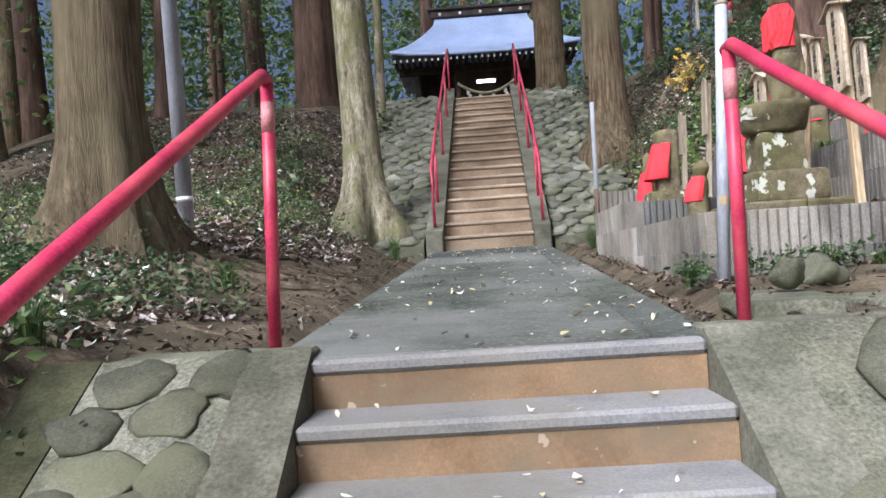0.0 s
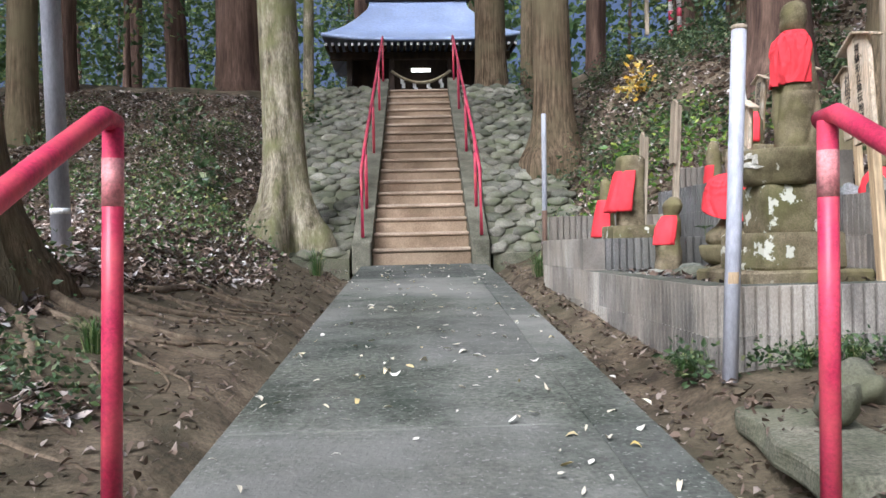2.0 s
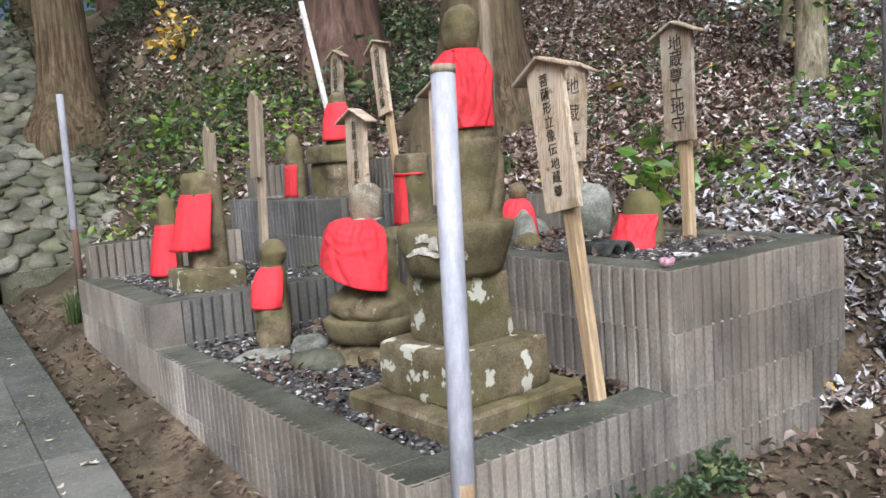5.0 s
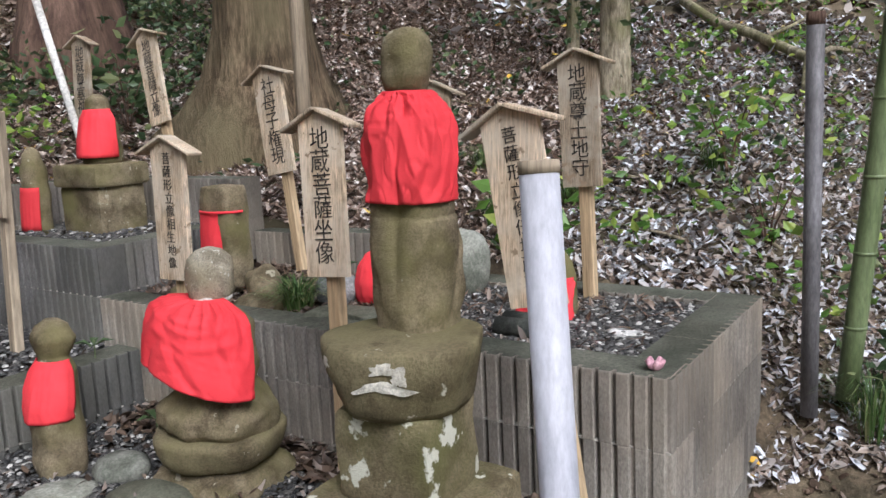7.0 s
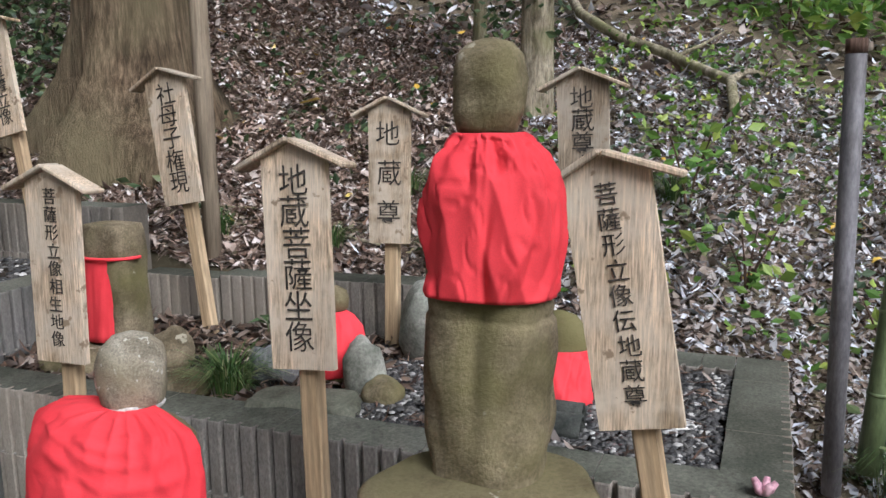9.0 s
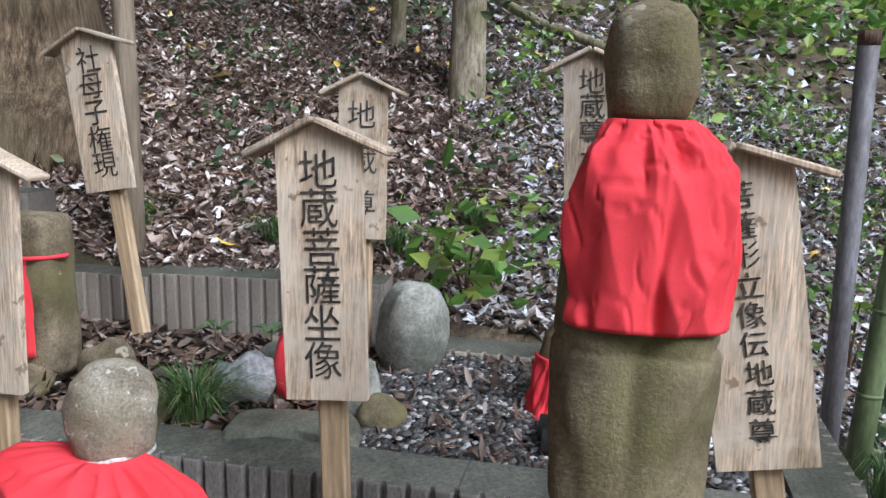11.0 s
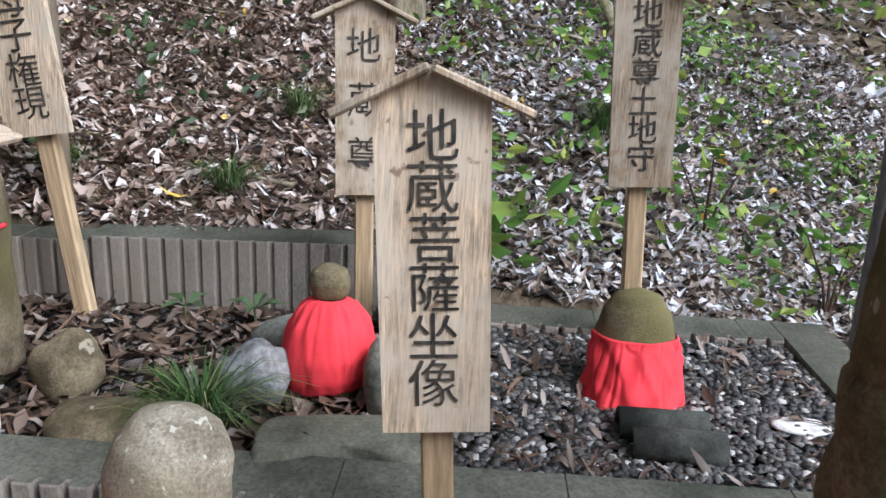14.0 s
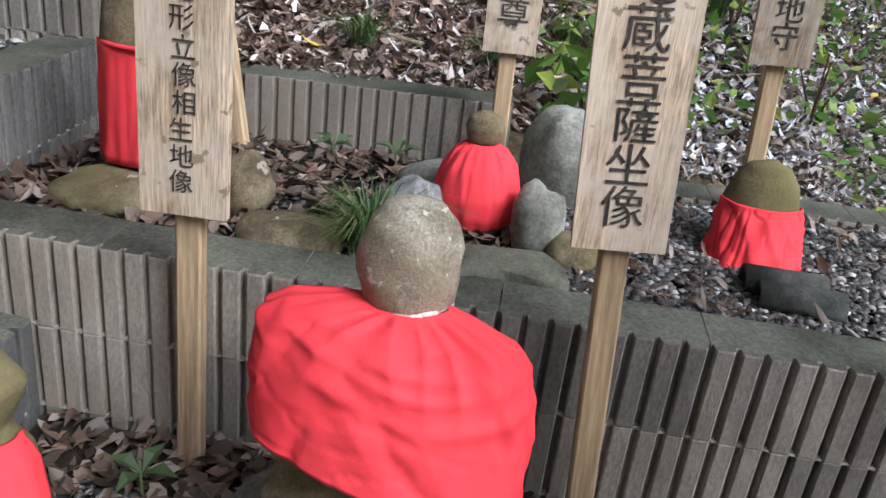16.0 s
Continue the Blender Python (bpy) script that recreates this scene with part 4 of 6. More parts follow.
for p in whole.polygons:
    p.material_index = 0 if p.index < len(body[1]) else 1 if p.index < len(body[1]) + len(head[1]) else 2
seated.data = whole
bib(PS, [(0.418, 0.0, 0, 0.055, 0.060), (0.412, -0.004, 0.002, 0.074, 0.106), (0.398, -0.012, 0.006, 0.094, 0.164), (0.372, -0.020, 0.010, 0.110, 0.198), (0.328, -0.028, 0.008, 0.122, 0.210), (0.28, -0.032, 0.006, 0.132, 0.213), (0.23, -0.036, 0.005, 0.138, 0.214), (0.187, -0.038, 0.004, 0.142, 0.214)],
    90, 268, 0.008, "bright red cloth cape over the seated stone figure", 5.0, 150, 4, slant=0.052, square=2.5, per=7, swag=0.0065, pleat=0.012, diag=0.009)

# small leaning figure
Q = (2.08, 6.47, 1.58)
statue(Q, [(-0.01, 0, 0, 0.075, 0.085), (0.05, 0, 0, 0.082, 0.092), (0.18, 0.005, 0.005, 0.076, 0.084), (0.28, 0.02, 0.02, 0.072, 0.086), (0.345, 0.035, 0.03, 0.060, 0.072), (0.375, 0.045, 0.04, 0.044, 0.05), (0.40, 0.05, 0.05, 0.052, 0.068), (0.44, 0.06, 0.06, 0.058, 0.082), (0.475, 0.065, 0.07, 0.046, 0.066), (0.495, 0.07, 0.08, 0.02, 0.03)],
       M_STONE, "small mossy stone figure with a tilted round head", 28, 0.014)
bib(Q, [(0.375, 0.04, 0.035, 0.056, 0.066), (0.34, 0.03, 0.028, 0.075, 0.088), (0.29, 0.016, 0.02, 0.085, 0.098), (0.235, 0.005, 0.012, 0.090, 0.096), (0.19, 0.0, 0.008, 0.090, 0.088)], 105, 285, 0.008, "red bib on the small leaning stone figure", 8.0, 40)

# square stele with a long cape
R = (2.04, 7.2, 1.785)
pedestal(R, [("base_block", stone_block(0.165, 0.175, 0, 0.125, 11.0), M_LICHEN, True, "square mossy base block")], "square stone base on gravel")
statue((2.06, 7.2, 1.91), [(-0.005, 0, 0, 0.085, 0.10, 6), (0.04, 0, 0, 0.085, 0.10, 6), (0.34, 0, 0, 0.086, 0.102, 6), (0.47, 0, 0, 0.088, 0.106, 6), (0.495, 0, 0, 0.078, 0.094, 5), (0.505, 0, 0, 0.04, 0.05, 4)], M_STONE, "square mossy stone stele with a rough flat top", 32, 0.012)
bib((2.06, 7.2, 1.91), [(0.39, 0, 0, 0.112, 0.122), (0.36, -0.005, 0, 0.118, 0.126), (0.27, -0.02, 0, 0.130, 0.140), (0.17, -0.035, 0.0, 0.145, 0.150), (0.10, -0.045, 0.01, 0.152, 0.150)], 100, 275, 0.014, "long red cloth hung on the square stele", 11.0, 44)
# pointed stone beside it
statue((2.02, 7.72, 1.785), [(-0.01, 0, 0, 0.10, 0.11, 3), (0.06, 0, 0, 0.09, 0.10, 3), (0.07, 0, 0, 0.062, 0.075), (0.25, 0, 0, 0.060, 0.07), (0.38, 0, 0, 0.055, 0.06), (0.47, 0, 0, 0.042, 0.045), (0.52, 0, 0, 0.012, 0.012)], M_STONE, "slim pointed stone figure on the terrace", 24, 0.012)
bib((2.02, 7.72, 1.785), [(0.34, 0, 0, 0.068, 0.074), (0.25, -0.01, 0, 0.085, 0.09), (0.12, -0.02, 0, 0.10, 0.11), (0.05, -0.025, 0, 0.105, 0.115)], 100, 280, 0.010, "faded red bib on the slim pointed stone", 14.0, 40)

# raised terrace: figure on two blocks, and a small one
pedestal((3.18, 7.72, 2.165), [("base_block", stone_block(0.14, 0.165, 0, 0.25, 21.0), M_STONE, True, "greenish square block"), ("top_slab", stone_block(0.16, 0.19, 0.25, 0.36, 22.0), M_STONE, True, "broader upper slab")], "two-part mossy stone stand")
statue((3.20, 7.72, 2.525), [(-0.005, 0, 0, 0.085, 0.11), (0.1, 0, 0, 0.085, 0.11), (0.2, 0, 0, 0.075, 0.095), (0.24, 0, 0, 0.055, 0.065), (0.27, 0, 0, 0.058, 0.065), (0.32, 0, 0, 0.05, 0.055), (0.345, 0, 0, 0.015, 0.02)], M_STONE, "small worn stone figure on a stand", 24, 0.012)
bib((3.20, 7.72, 2.525), [(0.27, 0, 0, 0.068, 0.075), (0.22, 0, 0, 0.088, 0.105), (0.12, -0.01, 0, 0.10, 0.122), (0.03, -0.015, 0, 0.105, 0.125)], 80, 285, 0.010, "red cape on the small worn stone figure", 17.0, 44)
statue((3.02, 8.06, 2.165), [(-0.01, 0, 0, 0.06, 0.075), (0.2, 0, 0, 0.06, 0.075), (0.34, 0, 0, 0.055, 0.065), (0.42, 0, 0, 0.04, 0.045), (0.455, 0, 0, 0.012, 0.012)], M_STONE, "slim upright stone with a red apron", 24, 0.012)
bib((3.02, 8.06, 2.165), [(0.25, 0, 0, 0.068, 0.082), (0.15, -0.008, 0, 0.075, 0.085), (0.03, -0.012, 0, 0.078, 0.086)], 110, 250, 0.008, "small red apron on the slim upright stone", 19.0, 30)

# square stele on the upper terrace
statue((3.06, 6.69, 1.99), [(-0.01, 0, 0, 0.07, 0.10, 6), (0.1, 0, 0, 0.07, 0.10, 6), (0.42, 0, 0, 0.065, 0.095, 6), (0.44, 0, 0, 0.06, 0.088, 5), (0.446, 0, 0, 0.03, 0.03, 4)], M_STONE, "square grey-green stone stele", 28, 0.008)
bib((3.06, 6.69, 1.99), [(0.335, 0, 0.02, 0.082, 0.104), (0.25, -0.004, 0.02, 0.086, 0.102), (0.14, -0.008, 0.02, 0.09, 0.10), (0.06, -0.01, 0.02, 0.092, 0.098)], 100, 225, 0.010, "narrow red apron tied on the square stele", 23.0, 30, 12)
solid("red_cord", tube([(3.06 + 0.09 * math.cos(radians(a)), 6.69 + 0.112 * math.sin(radians(a)), 2.325) for a in range(90, 271, 15)], 0.006, 6), M_RED, "thin red cord round the square stele", "cord", smooth=True)

# round-headed little one and the domed stone
B = (3.13, 5.90, 1.97)
statue(B, [(-0.01, 0, 0, 0.085, 0.085), (0.04, 0, 0, 0.088, 0.088), (0.13, 0, 0, 0.08, 0.08), (0.19, 0, 0, 0.05, 0.05), (0.21, 0, 0, 0.026, 0.028), (0.222, 0, 0, 0.035, 0.038), (0.25, 0, 0, 0.042, 0.045), (0.275, 0, 0, 0.036, 0.038), (0.29, 0, 0, 0.012, 0.012)], M_STONE, "tiny round-headed stone figure among boulders", 28, 0.008)
bib(B, [(0.215, 0, 0, 0.036, 0.038), (0.20, 0, 0, 0.06, 0.062), (0.16, -0.005, 0, 0.088, 0.09), (0.10, -0.01, 0, 0.105, 0.105), (0.05, -0.008, 0.004, 0.103, 0.108), (0.02, -0.004, 0.006, 0.094, 0.104)], 70, 290, 0.006, "red cape over the tiny round-headed figure", 29.0, 72, slant=-0.012, pleat=0.005, diag=0.006)
D = (3.21, 5.215, 1.935)
statue(D, [(-0.02, 0, 0, 0.07, 0.092), (0.1, 0, 0, 0.07, 0.092), (0.18, 0, 0, 0.068, 0.09), (0.235, 0, 0, 0.058, 0.076), (0.27, 0, 0, 0.038, 0.05), (0.285, 0, 0, 0.010, 0.012)], M_STONE, "smooth domed stone figure on gravel", 32, 0.004)
bib(D, [(0.185, -0.003, 0, 0.077, 0.098), (0.16, -0.008, 0, 0.082, 0.100), (0.10, -0.022, 0.006, 0.100, 0.108), (0.05, -0.034, 0.012, 0.116, 0.120), (0.015, -0.040, 0.016, 0.124, 0.128)], 92, 262, 0.014, "pleated red bib tied round the domed stone", 31.0, 90, 10, slant=-0.022, per=6, diag=0.012)
for dx in (0.0, -0.06):
    V, F = [], []
    for j in range(2):
        for i in range(11):
            a = math.pi * i / 10
            for r in (0.040, 0.029):
                V.append((r * math.cos(a), -0.09 + 0.18 * j, r * math.sin(a) * 1.25))
    for i in range(10):
        a = 2 * i
        F += [(a, a + 2, a + 24, a + 22), (a + 1, a + 23, a + 25, a + 3), (a, a + 1, a + 3, a + 2), (a + 22, a + 24, a + 25, a + 23)]
    F += [(0, 22, 23, 1), (20, 21, 43, 42)]
    solid("roof_tile", (V, F), M_TILE, "dark half-round roof tile laid on gravel", "roof tile", (2.985 + dx * 1.35, 5.185 + dx * 0.25, 1.987), True, "two roof tiles")

ROCKS = [(3.03, 6.045, 1.965, 0.085, 0.078, 0.078, "pitted pale grey rock beside the tiny figure"), (3.02, 5.745, 1.965, 0.06, 0.062, 0.10, "egg-shaped grey-green rock beside the tiny figure"),
         (3.40, 5.70, 1.965, 0.10, 0.11, 0.15, "tall rounded grey stone behind the signs"), (3.27, 6.00, 1.965, 0.09, 0.12, 0.06, "low grey stone behind the tiny figure"),
         (2.97, 5.66, 1.965, 0.06, 0.06, 0.045, "small grey-green stone by the boards"), (2.86, 6.28, 1.96, 0.10, 0.13, 0.04, "low rounded stone in the leafy bed"),
         (3.02, 6.45, 1.965, 0.075, 0.07, 0.08, "small squared stone beside the stele"), (2.93, 6.72, 1.96, 0.12, 0.16, 0.045, "flat stone under the stele"),
         (1.93, 6.28, 1.57, 0.13, 0.09, 0.03, "flat pale stone on gravel"), (2.06, 5.98, 1.57, 0.11, 0.15, 0.045, "flat dark stone on gravel"), (2.15, 6.25, 1.57, 0.09, 0.10, 0.05, "rough dark stone on gravel"),
         (1.92, 4.06, 1.235, 0.095, 0.09, 0.07, "rounded boulder beside the rail"), (1.64, 3.70, 1.265, 0.065, 0.06, 0.06, "rounded boulder by the block wall"),
         (2.36, 6.15, 1.57, 0.1, 0.09, 0.09, "mossy stone against the block wall")]
for k, (x, y, z, rx, ry, rz, lab) in enumerate(ROCKS):
    solid("rock", rock(rx, ry, rz, k + 1, 24, 0.5 if k in (0, 11, 12) else 0.22), M_BLUEROCK if k == 0 else M_STONE if 4 <= k <= 7 else M_SLATE if k == 9 else M_FIELD if k in (11, 12) else M_GREYROCK, lab, "rock", (x, y, z), True)
solid("flat_stone", stone_block(0.092, 0.15, 0, 0.05, 41.0, 0.93, 0.05), M_SLATE, "flat grey-green slab before the tiny figure", "rock", (2.845, 5.83, 1.966), True, turn=8)
for x, y, a, b, turn in ((1.575, 3.64, 0.165, 0.45, -9), (2.02, 3.60, 0.25, 0.40, -4), (2.50, 3.52, 0.20, 0.34, 6)):
    solid("flagstone", stone_block(a, b, 0, 0.07, 50.0 + x, 0.97, 0.03), M_MORTAR, "worn grey flagstone set in the earth", "flagstone", (x, y, ground_z(x, y) - 0.045), False, turn=turn)
solid("plastic_scrap", loft([(0, 0, 0, 0.04, 0.06), (0.004, 0, 0, 0.045, 0.066), (0.006, 0, 0, 0.03, 0.05)], 18, 0.01, 2, 20), M_WHITE, "crumpled white plastic scrap on gravel", "litter", (3.05, 4.88, 1.985), True)
solid("plastic_flower", join(*[moved(loft([(0, 0, 0, 0.003, 0.003), (0.02, 0, 0, 0.012, 0.010), (0.04, 0, 0, 0.008, 0.006)], 8), pose(0, 0, 0, 35 * math.cos(a), 35 * math.sin(a), 0)) for a in (0, 1.3, 2.6, 3.9, 5.2)]), M_PINK, "small pink plastic flower on the wall top", "flower", (2.68, 4.66, 2.002), True)


# ---- poles and stakes ----
def pole(name, foot, head, r, material, label, category="pole", extra=()):
    f, h = Vector(foot), Vector(head)
    t = thing(name, label, category, foot)
    part("shaft", tube([f - f, (h - f) * 0.5, h - f], r, 18), material, t, smooth=True)
    for lab, u0, u1, mt, dr in extra:
        part("band", tube([(h - f) * u0, (h - f) * u1], r + dr, 18), mt, t, lab, smooth=True)
    return t


near_post = pole("marker_post", (1.60, 4.38, 1.20), (1.719, 4.501, 2.618), 0.029, M_POLE, "pale galvanised steel post before the terrace wall", "post", [("dull open mouth of the pipe", 0.988, 1.001, M_GREYWOOD, 0.0012)])
V = []
for j in range(9):
    for i in range(9):
        a = radians(215 + 10 * i + 8 * noise.noise(Vector((j * 0.7, 3, i))))
        c = Vector((0.119, 0.121, 1.418)) * (0.302 + 0.030 * j / 8)
        V.append((c.x + 0.0298 * math.cos(a), c.y + 0.0298 * math.sin(a), c.z))
part("rust_stain", (V, [(9 * j + i, 9 * j + i + 1, 9 * j + i + 10, 9 * j + i + 9) for j in range(8) for i in range(8)]), M_POSTWOOD, near_post, "orange rust stain", True)
pole("marker_post", (1.70, 8.70, 1.62), (1.722, 8.735, 2.975), 0.022, M_POLE, "thin galvanised post at the foot of the slope", "post", [("rusty lower end", 0.02, 0.35, M_BARKDARK, 0.001)])
pole("marker_post", (3.738, 4.45, 1.55), (3.738, 4.465, 2.974), 0.030, M_RUST, "dark rusty steel pipe beside the terrace", "post", [("rusty open end", 0.97, 1.0, M_BARKDARK, 0.001)])
pole("marker_post", (3.42, 8.12, 2.30), (3.48, 8.67, 3.63), 0.022, M_WHITE, "slim white leaning stake behind the terrace", "stake")
pole("timber_stake", (3.75, 6.83, 1.95), (3.79, 6.86, 4.6), 0.037, M_GREYWOOD, "tall pale timber stake behind the upper terrace", "stake")
pole("lamp_pole", (-1.77, 6.74, 1.70), (-1.95, 6.74, 9.5), 0.062, M_POLE, "tall grey steel pole on the bank", "pole", [("white label band", 0.045, 0.05, M_WHITE, 0.001)])
solid("pole_footing", box(-0.14, 0.14, -0.14, 0.14, -0.3, 0.16, 0.02), M_KERB, "square concrete footing of the steel pole", "footing", (-1.77, 6.74, 1.66))
bam = thing("bamboo", "thick green bamboo culm leaning over the slope", "bamboo", (3.83, 4.34, 1.60))
pts = [Vector((0.012 * k, -0.020 * k, 0.27 * k)) for k in range(20)]
part("culm", tube(pts, 0.038, 16, 0.03), M_BAMBOO, bam, smooth=True)
for k in range(1, 19):
    part("node", tube([pts[k] - Vector((0, 0, 0.006)), pts[k], pts[k] + Vector((0, 0, 0.006))], 0.0405 - 0.0004 * k, 16), M_BAMBOO, bam, smooth=True)


# ---- the shrine ----
shrine = thing("shrine", "dark timber shrine hall with a curved roof tinted sky-reflection blue", "shrine", (1.12, 24.0, 4.90))
E, W, DEP, ZE, ZR = 2.78, 1.5, 5.2, 2.72, 4.55


def roof_pt(u, v):
    """u from -1 to 1 along the front, v from 0 at the eave to 1 at the ridge."""
    half = E + (W - E) * min(1, v * 1.15) if v < 0.87 else W
    z = ZE + (ZR - ZE) * (0.55 * v + 0.45 * v * v) + 0.16 * abs(u) ** 3 * (1 - v)
    return (u * half, v * DEP / 2, z)


nu, nv = 25, 13
for side in (0, 1):
    V = [roof_pt(-1 + 2 * i / (nu - 1), j / (nv - 1)) for j in range(nv) for i in range(nu)]
    if side:
        V = [(-x, DEP - y, z) for x, y, z in V]
    V2 = [(x, y, z - 0.10) for x, y, z in V]
    k = len(V)
    F = [(j * nu + i, j * nu + i + 1, (j + 1) * nu + i + 1, (j + 1) * nu + i) for j in range(nv - 1) for i in range(nu - 1)]
    F += [tuple(k + q for q in reversed(f)) for f in F]
    F += [(i, k + i, k + i + 1, i + 1) for i in range(nu - 1)]
    part("roof_slope", (V + V2, F), M_ROOF, shrine, "sheet metal roof slope, blue from sky reflection put into its colour", True)
for s in (-1, 1):
    V = []
    for j in range(7):
        v = j / 6 * 0.87
        a, b = roof_pt(s, v), None
        V += [(a[0], a[1], a[2]), (a[0], DEP - a[1], a[2])]
    F = [(2 * j, 2 * j + 2, 2 * j + 3, 2 * j + 1) if s < 0 else (2 * j, 2 * j + 1, 2 * j + 3, 2 * j + 2) for j in range(6)]
    part("roof_side", (V, F), M_ROOF, shrine, smooth=True)
part("ridge", join(box(-W - 0.12, W + 0.12, DEP / 2 - 0.16, DEP / 2 + 0.16, ZR - 0.05, ZR + 0.18, 0.03), box(-W - 0.2, W + 0.2, DEP / 2 - 0.22, DEP / 2 + 0.22, ZR + 0.18, ZR + 0.26, 0.03)), M_DARKWOOD, shrine, "dark boxed ridge")
for k in range(5):
    part("ridge_boss", loft([(0, 0, 0, 0.05, 0.05), (0.02, 0, 0, 0.05, 0.05)], 12), M_WHITE, shrine, m=pose(-1.3 + 0.65 * k, DEP / 2 - 0.165, ZR + 0.06, 90, 0, 0))
for k in range(30):
    x = -2.65 + 5.3 * k / 29
    part("rafter", box(x - 0.035, x + 0.035, 0.06, 1.2, ZE - 0.20, ZE - 0.11, 0.005), M_DARKWOOD, shrine)
    part("rafter_end", box(x - 0.03, x + 0.03, 0.045, 0.058, ZE - 0.195, ZE - 0.115, 0), M_WHITE, shrine)
part("eave_beam", box(-2.6, 2.6, 0.75, 0.95, ZE - 0.42, ZE - 0.2, 0.02), M_DARKWOOD, shrine)
part("back_wall", box(-2.1, 2.1, 1.9, 2.0, 0.3, ZE - 0.1, 0), M_DARKWOOD, shrine, "dark panelled front wall")
for x in (-2.1, 2.0):
    part("side_wall", box(x, x + 0.1, 1.0, 4.4, 0.3, ZE - 0.1, 0), M_DARKWOOD, shrine)
part("floor_deck", box(-2.3, 2.3, 0.7, 4.5, 0.0, 0.32, 0.02), M_DARKWOOD, shrine)
for x in (-2.05, -0.85, 0.85, 2.05):
    part("pillar", box(x - 0.08, x + 0.08, 0.76, 0.92, 0.0, ZE - 0.4, 0.015), M_DARKWOOD, shrine)
for i in range(14):
    part("lattice_bar", box(-2.0 + i * 0.085, -1.975 + i * 0.085, 1.85, 1.89, 0.5, 1.4, 0), M_GREYWOOD, shrine)
    part("lattice_bar", box(0.9 + i * 0.085, 0.925 + i * 0.085, 1.85, 1.89, 0.5, 1.4, 0), M_GREYWOOD, shrine)
for i in range(20):
    part("lattice_bar", box(-0.80 + i * 0.084, -0.775 + i * 0.084, 1.85, 1.89, 0.45, 1.62, 0), M_GREYWOOD, shrine)
for i in range(9):
    part("lattice_bar", box(-0.80, 0.82, 1.842, 1.849, 0.55 + i * 0.125, 0.575 + i * 0.125, 0), M_GREYWOOD, shrine)
rope = thing("shimenawa", "twisted straw rope with white paper streamers across the shrine front", "rope", (1.12, 24.70, 6.30))
part("rope", tube([(-0.85 + 1.7 * k / 16, 0, 0.55 - 0.34 * (1 - (k / 8 - 1) ** 2)) for k in range(17)], 0.045, 8), M_ROPE, rope, smooth=True)
for x in (-0.55, -0.2, 0.2, 0.55):
    z = 0.55 - 0.34 * (1 - (x / 0.85) ** 2)
    part("paper_streamer", join(box(x - 0.05, x + 0.05, -0.004, 0.004, z - 0.17, z - 0.03, 0), box(x - 0.01, x + 0.09, -0.006, 0.002, z - 0.30, z - 0.16, 0)), M_WHITE, rope)
lamp = thing("ceiling_lamp", "lit fluorescent lamp under the shrine eave", "lamp", (1.12, 25.0, 7.0))
part("tube", box(-0.28, 0.28, -0.03, 0.03, -0.12, -0.02, 0.01), M_GLOW, lamp, "glowing warm white tube")
part("housing", box(-0.34, 0.34, -0.06, 0.06, -0.019, 0.05, 0.01), M_DARKWOOD, lamp)


# ---- the stair and what belongs to it stand a little turned to the path ----
pivot = pose(0.63, 10.38, 0) @ pose(0, 0, 0, 0, 0, -1.6) @ pose(-0.63, -10.38, 0)
for ob in list(scene.objects):
    if ob.parent is None and ob.type in {"MESH", "EMPTY"} and ob.get("category") in {"stair", "kerb", "handrail", "stone slope", "landing"}:
        inside = [ob] + list(ob.children)
        ys = [(ob.matrix_basis @ c.matrix_basis @ v.co if c is not ob else ob.matrix_basis @ v.co).y for c in inside if c.type == "MESH" for v in c.data.vertices[:4]]
        if ys and min(ys) > 9.5:
            ob.matrix_basis = pivot @ ob.matrix_basis

# ---- the grove round about ----
grove = random.Random(5)
SPOTS = [(-3.6, 9.4, 0.10, M_BARKPALE), (-4.6, 12.5, 0.20, M_BARK), (-6.3, 9.0, 0.26, M_BARKDARK), (-5.2, 15.5, 0.16, M_BARKDARK), (-7.5, 13.5, 0.3, M_BARK), (-9, 18, 0.3, M_BARKDARK),
         (-3.6, 21, 0.22, M_BARK), (-1.1, 15.2, 0.09, M_BARKPALE), (-5.5, 24, 0.3, M_BARKDARK), (-8.5, 6.2, 0.28, M_BARK), (-11, 11, 0.33, M_BARKDARK), (-12, 22, 0.35, M_BARK),
         (3.9, 15.5, 0.10, M_BARKDARK), (5.0, 20.0, 0.24, M_BARKDARK), (6.6, 15.5, 0.22, M_BARK), (8.2, 11.5, 0.28, M_BARKDARK), (4.6, 27, 0.3, M_BARK), (7.8, 22, 0.3, M_BARKDARK),
         (-0.8, 31, 0.3, M_BARKDARK), (3.2, 32, 0.3, M_BARK), (-4, 32, 0.3, M_BARKDARK), (0.8, 36, 0.35, M_BARK), (6.5, 33, 0.33, M_BARKDARK), (10.5, 28, 0.33, M_BARK), (-8.5, 29, 0.33, M_BARKDARK),
         (12, 17, 0.3, M_BARK), (11.5, 9.5, 0.3, M_BARKDARK), (14, 4.5, 0.3, M_BARK), (-16, 15, 0.3, M_BARKDARK), (-13, 32, 0.3, M_BARK), (15, 24, 0.3, M_BARK),
         ]
for k, (x, y, r, mt) in enumerate(SPOTS):
    tree(x, y, r, 13 + grove.uniform(0, 5), mt, "slender tree of the shady grove" if r < 0.2 else "tall cedar of the shady grove", 0.35, (grove.uniform(-0.04, 0.04), grove.uniform(-0.02, 0.02)), crowns[k % 3], branches=4)
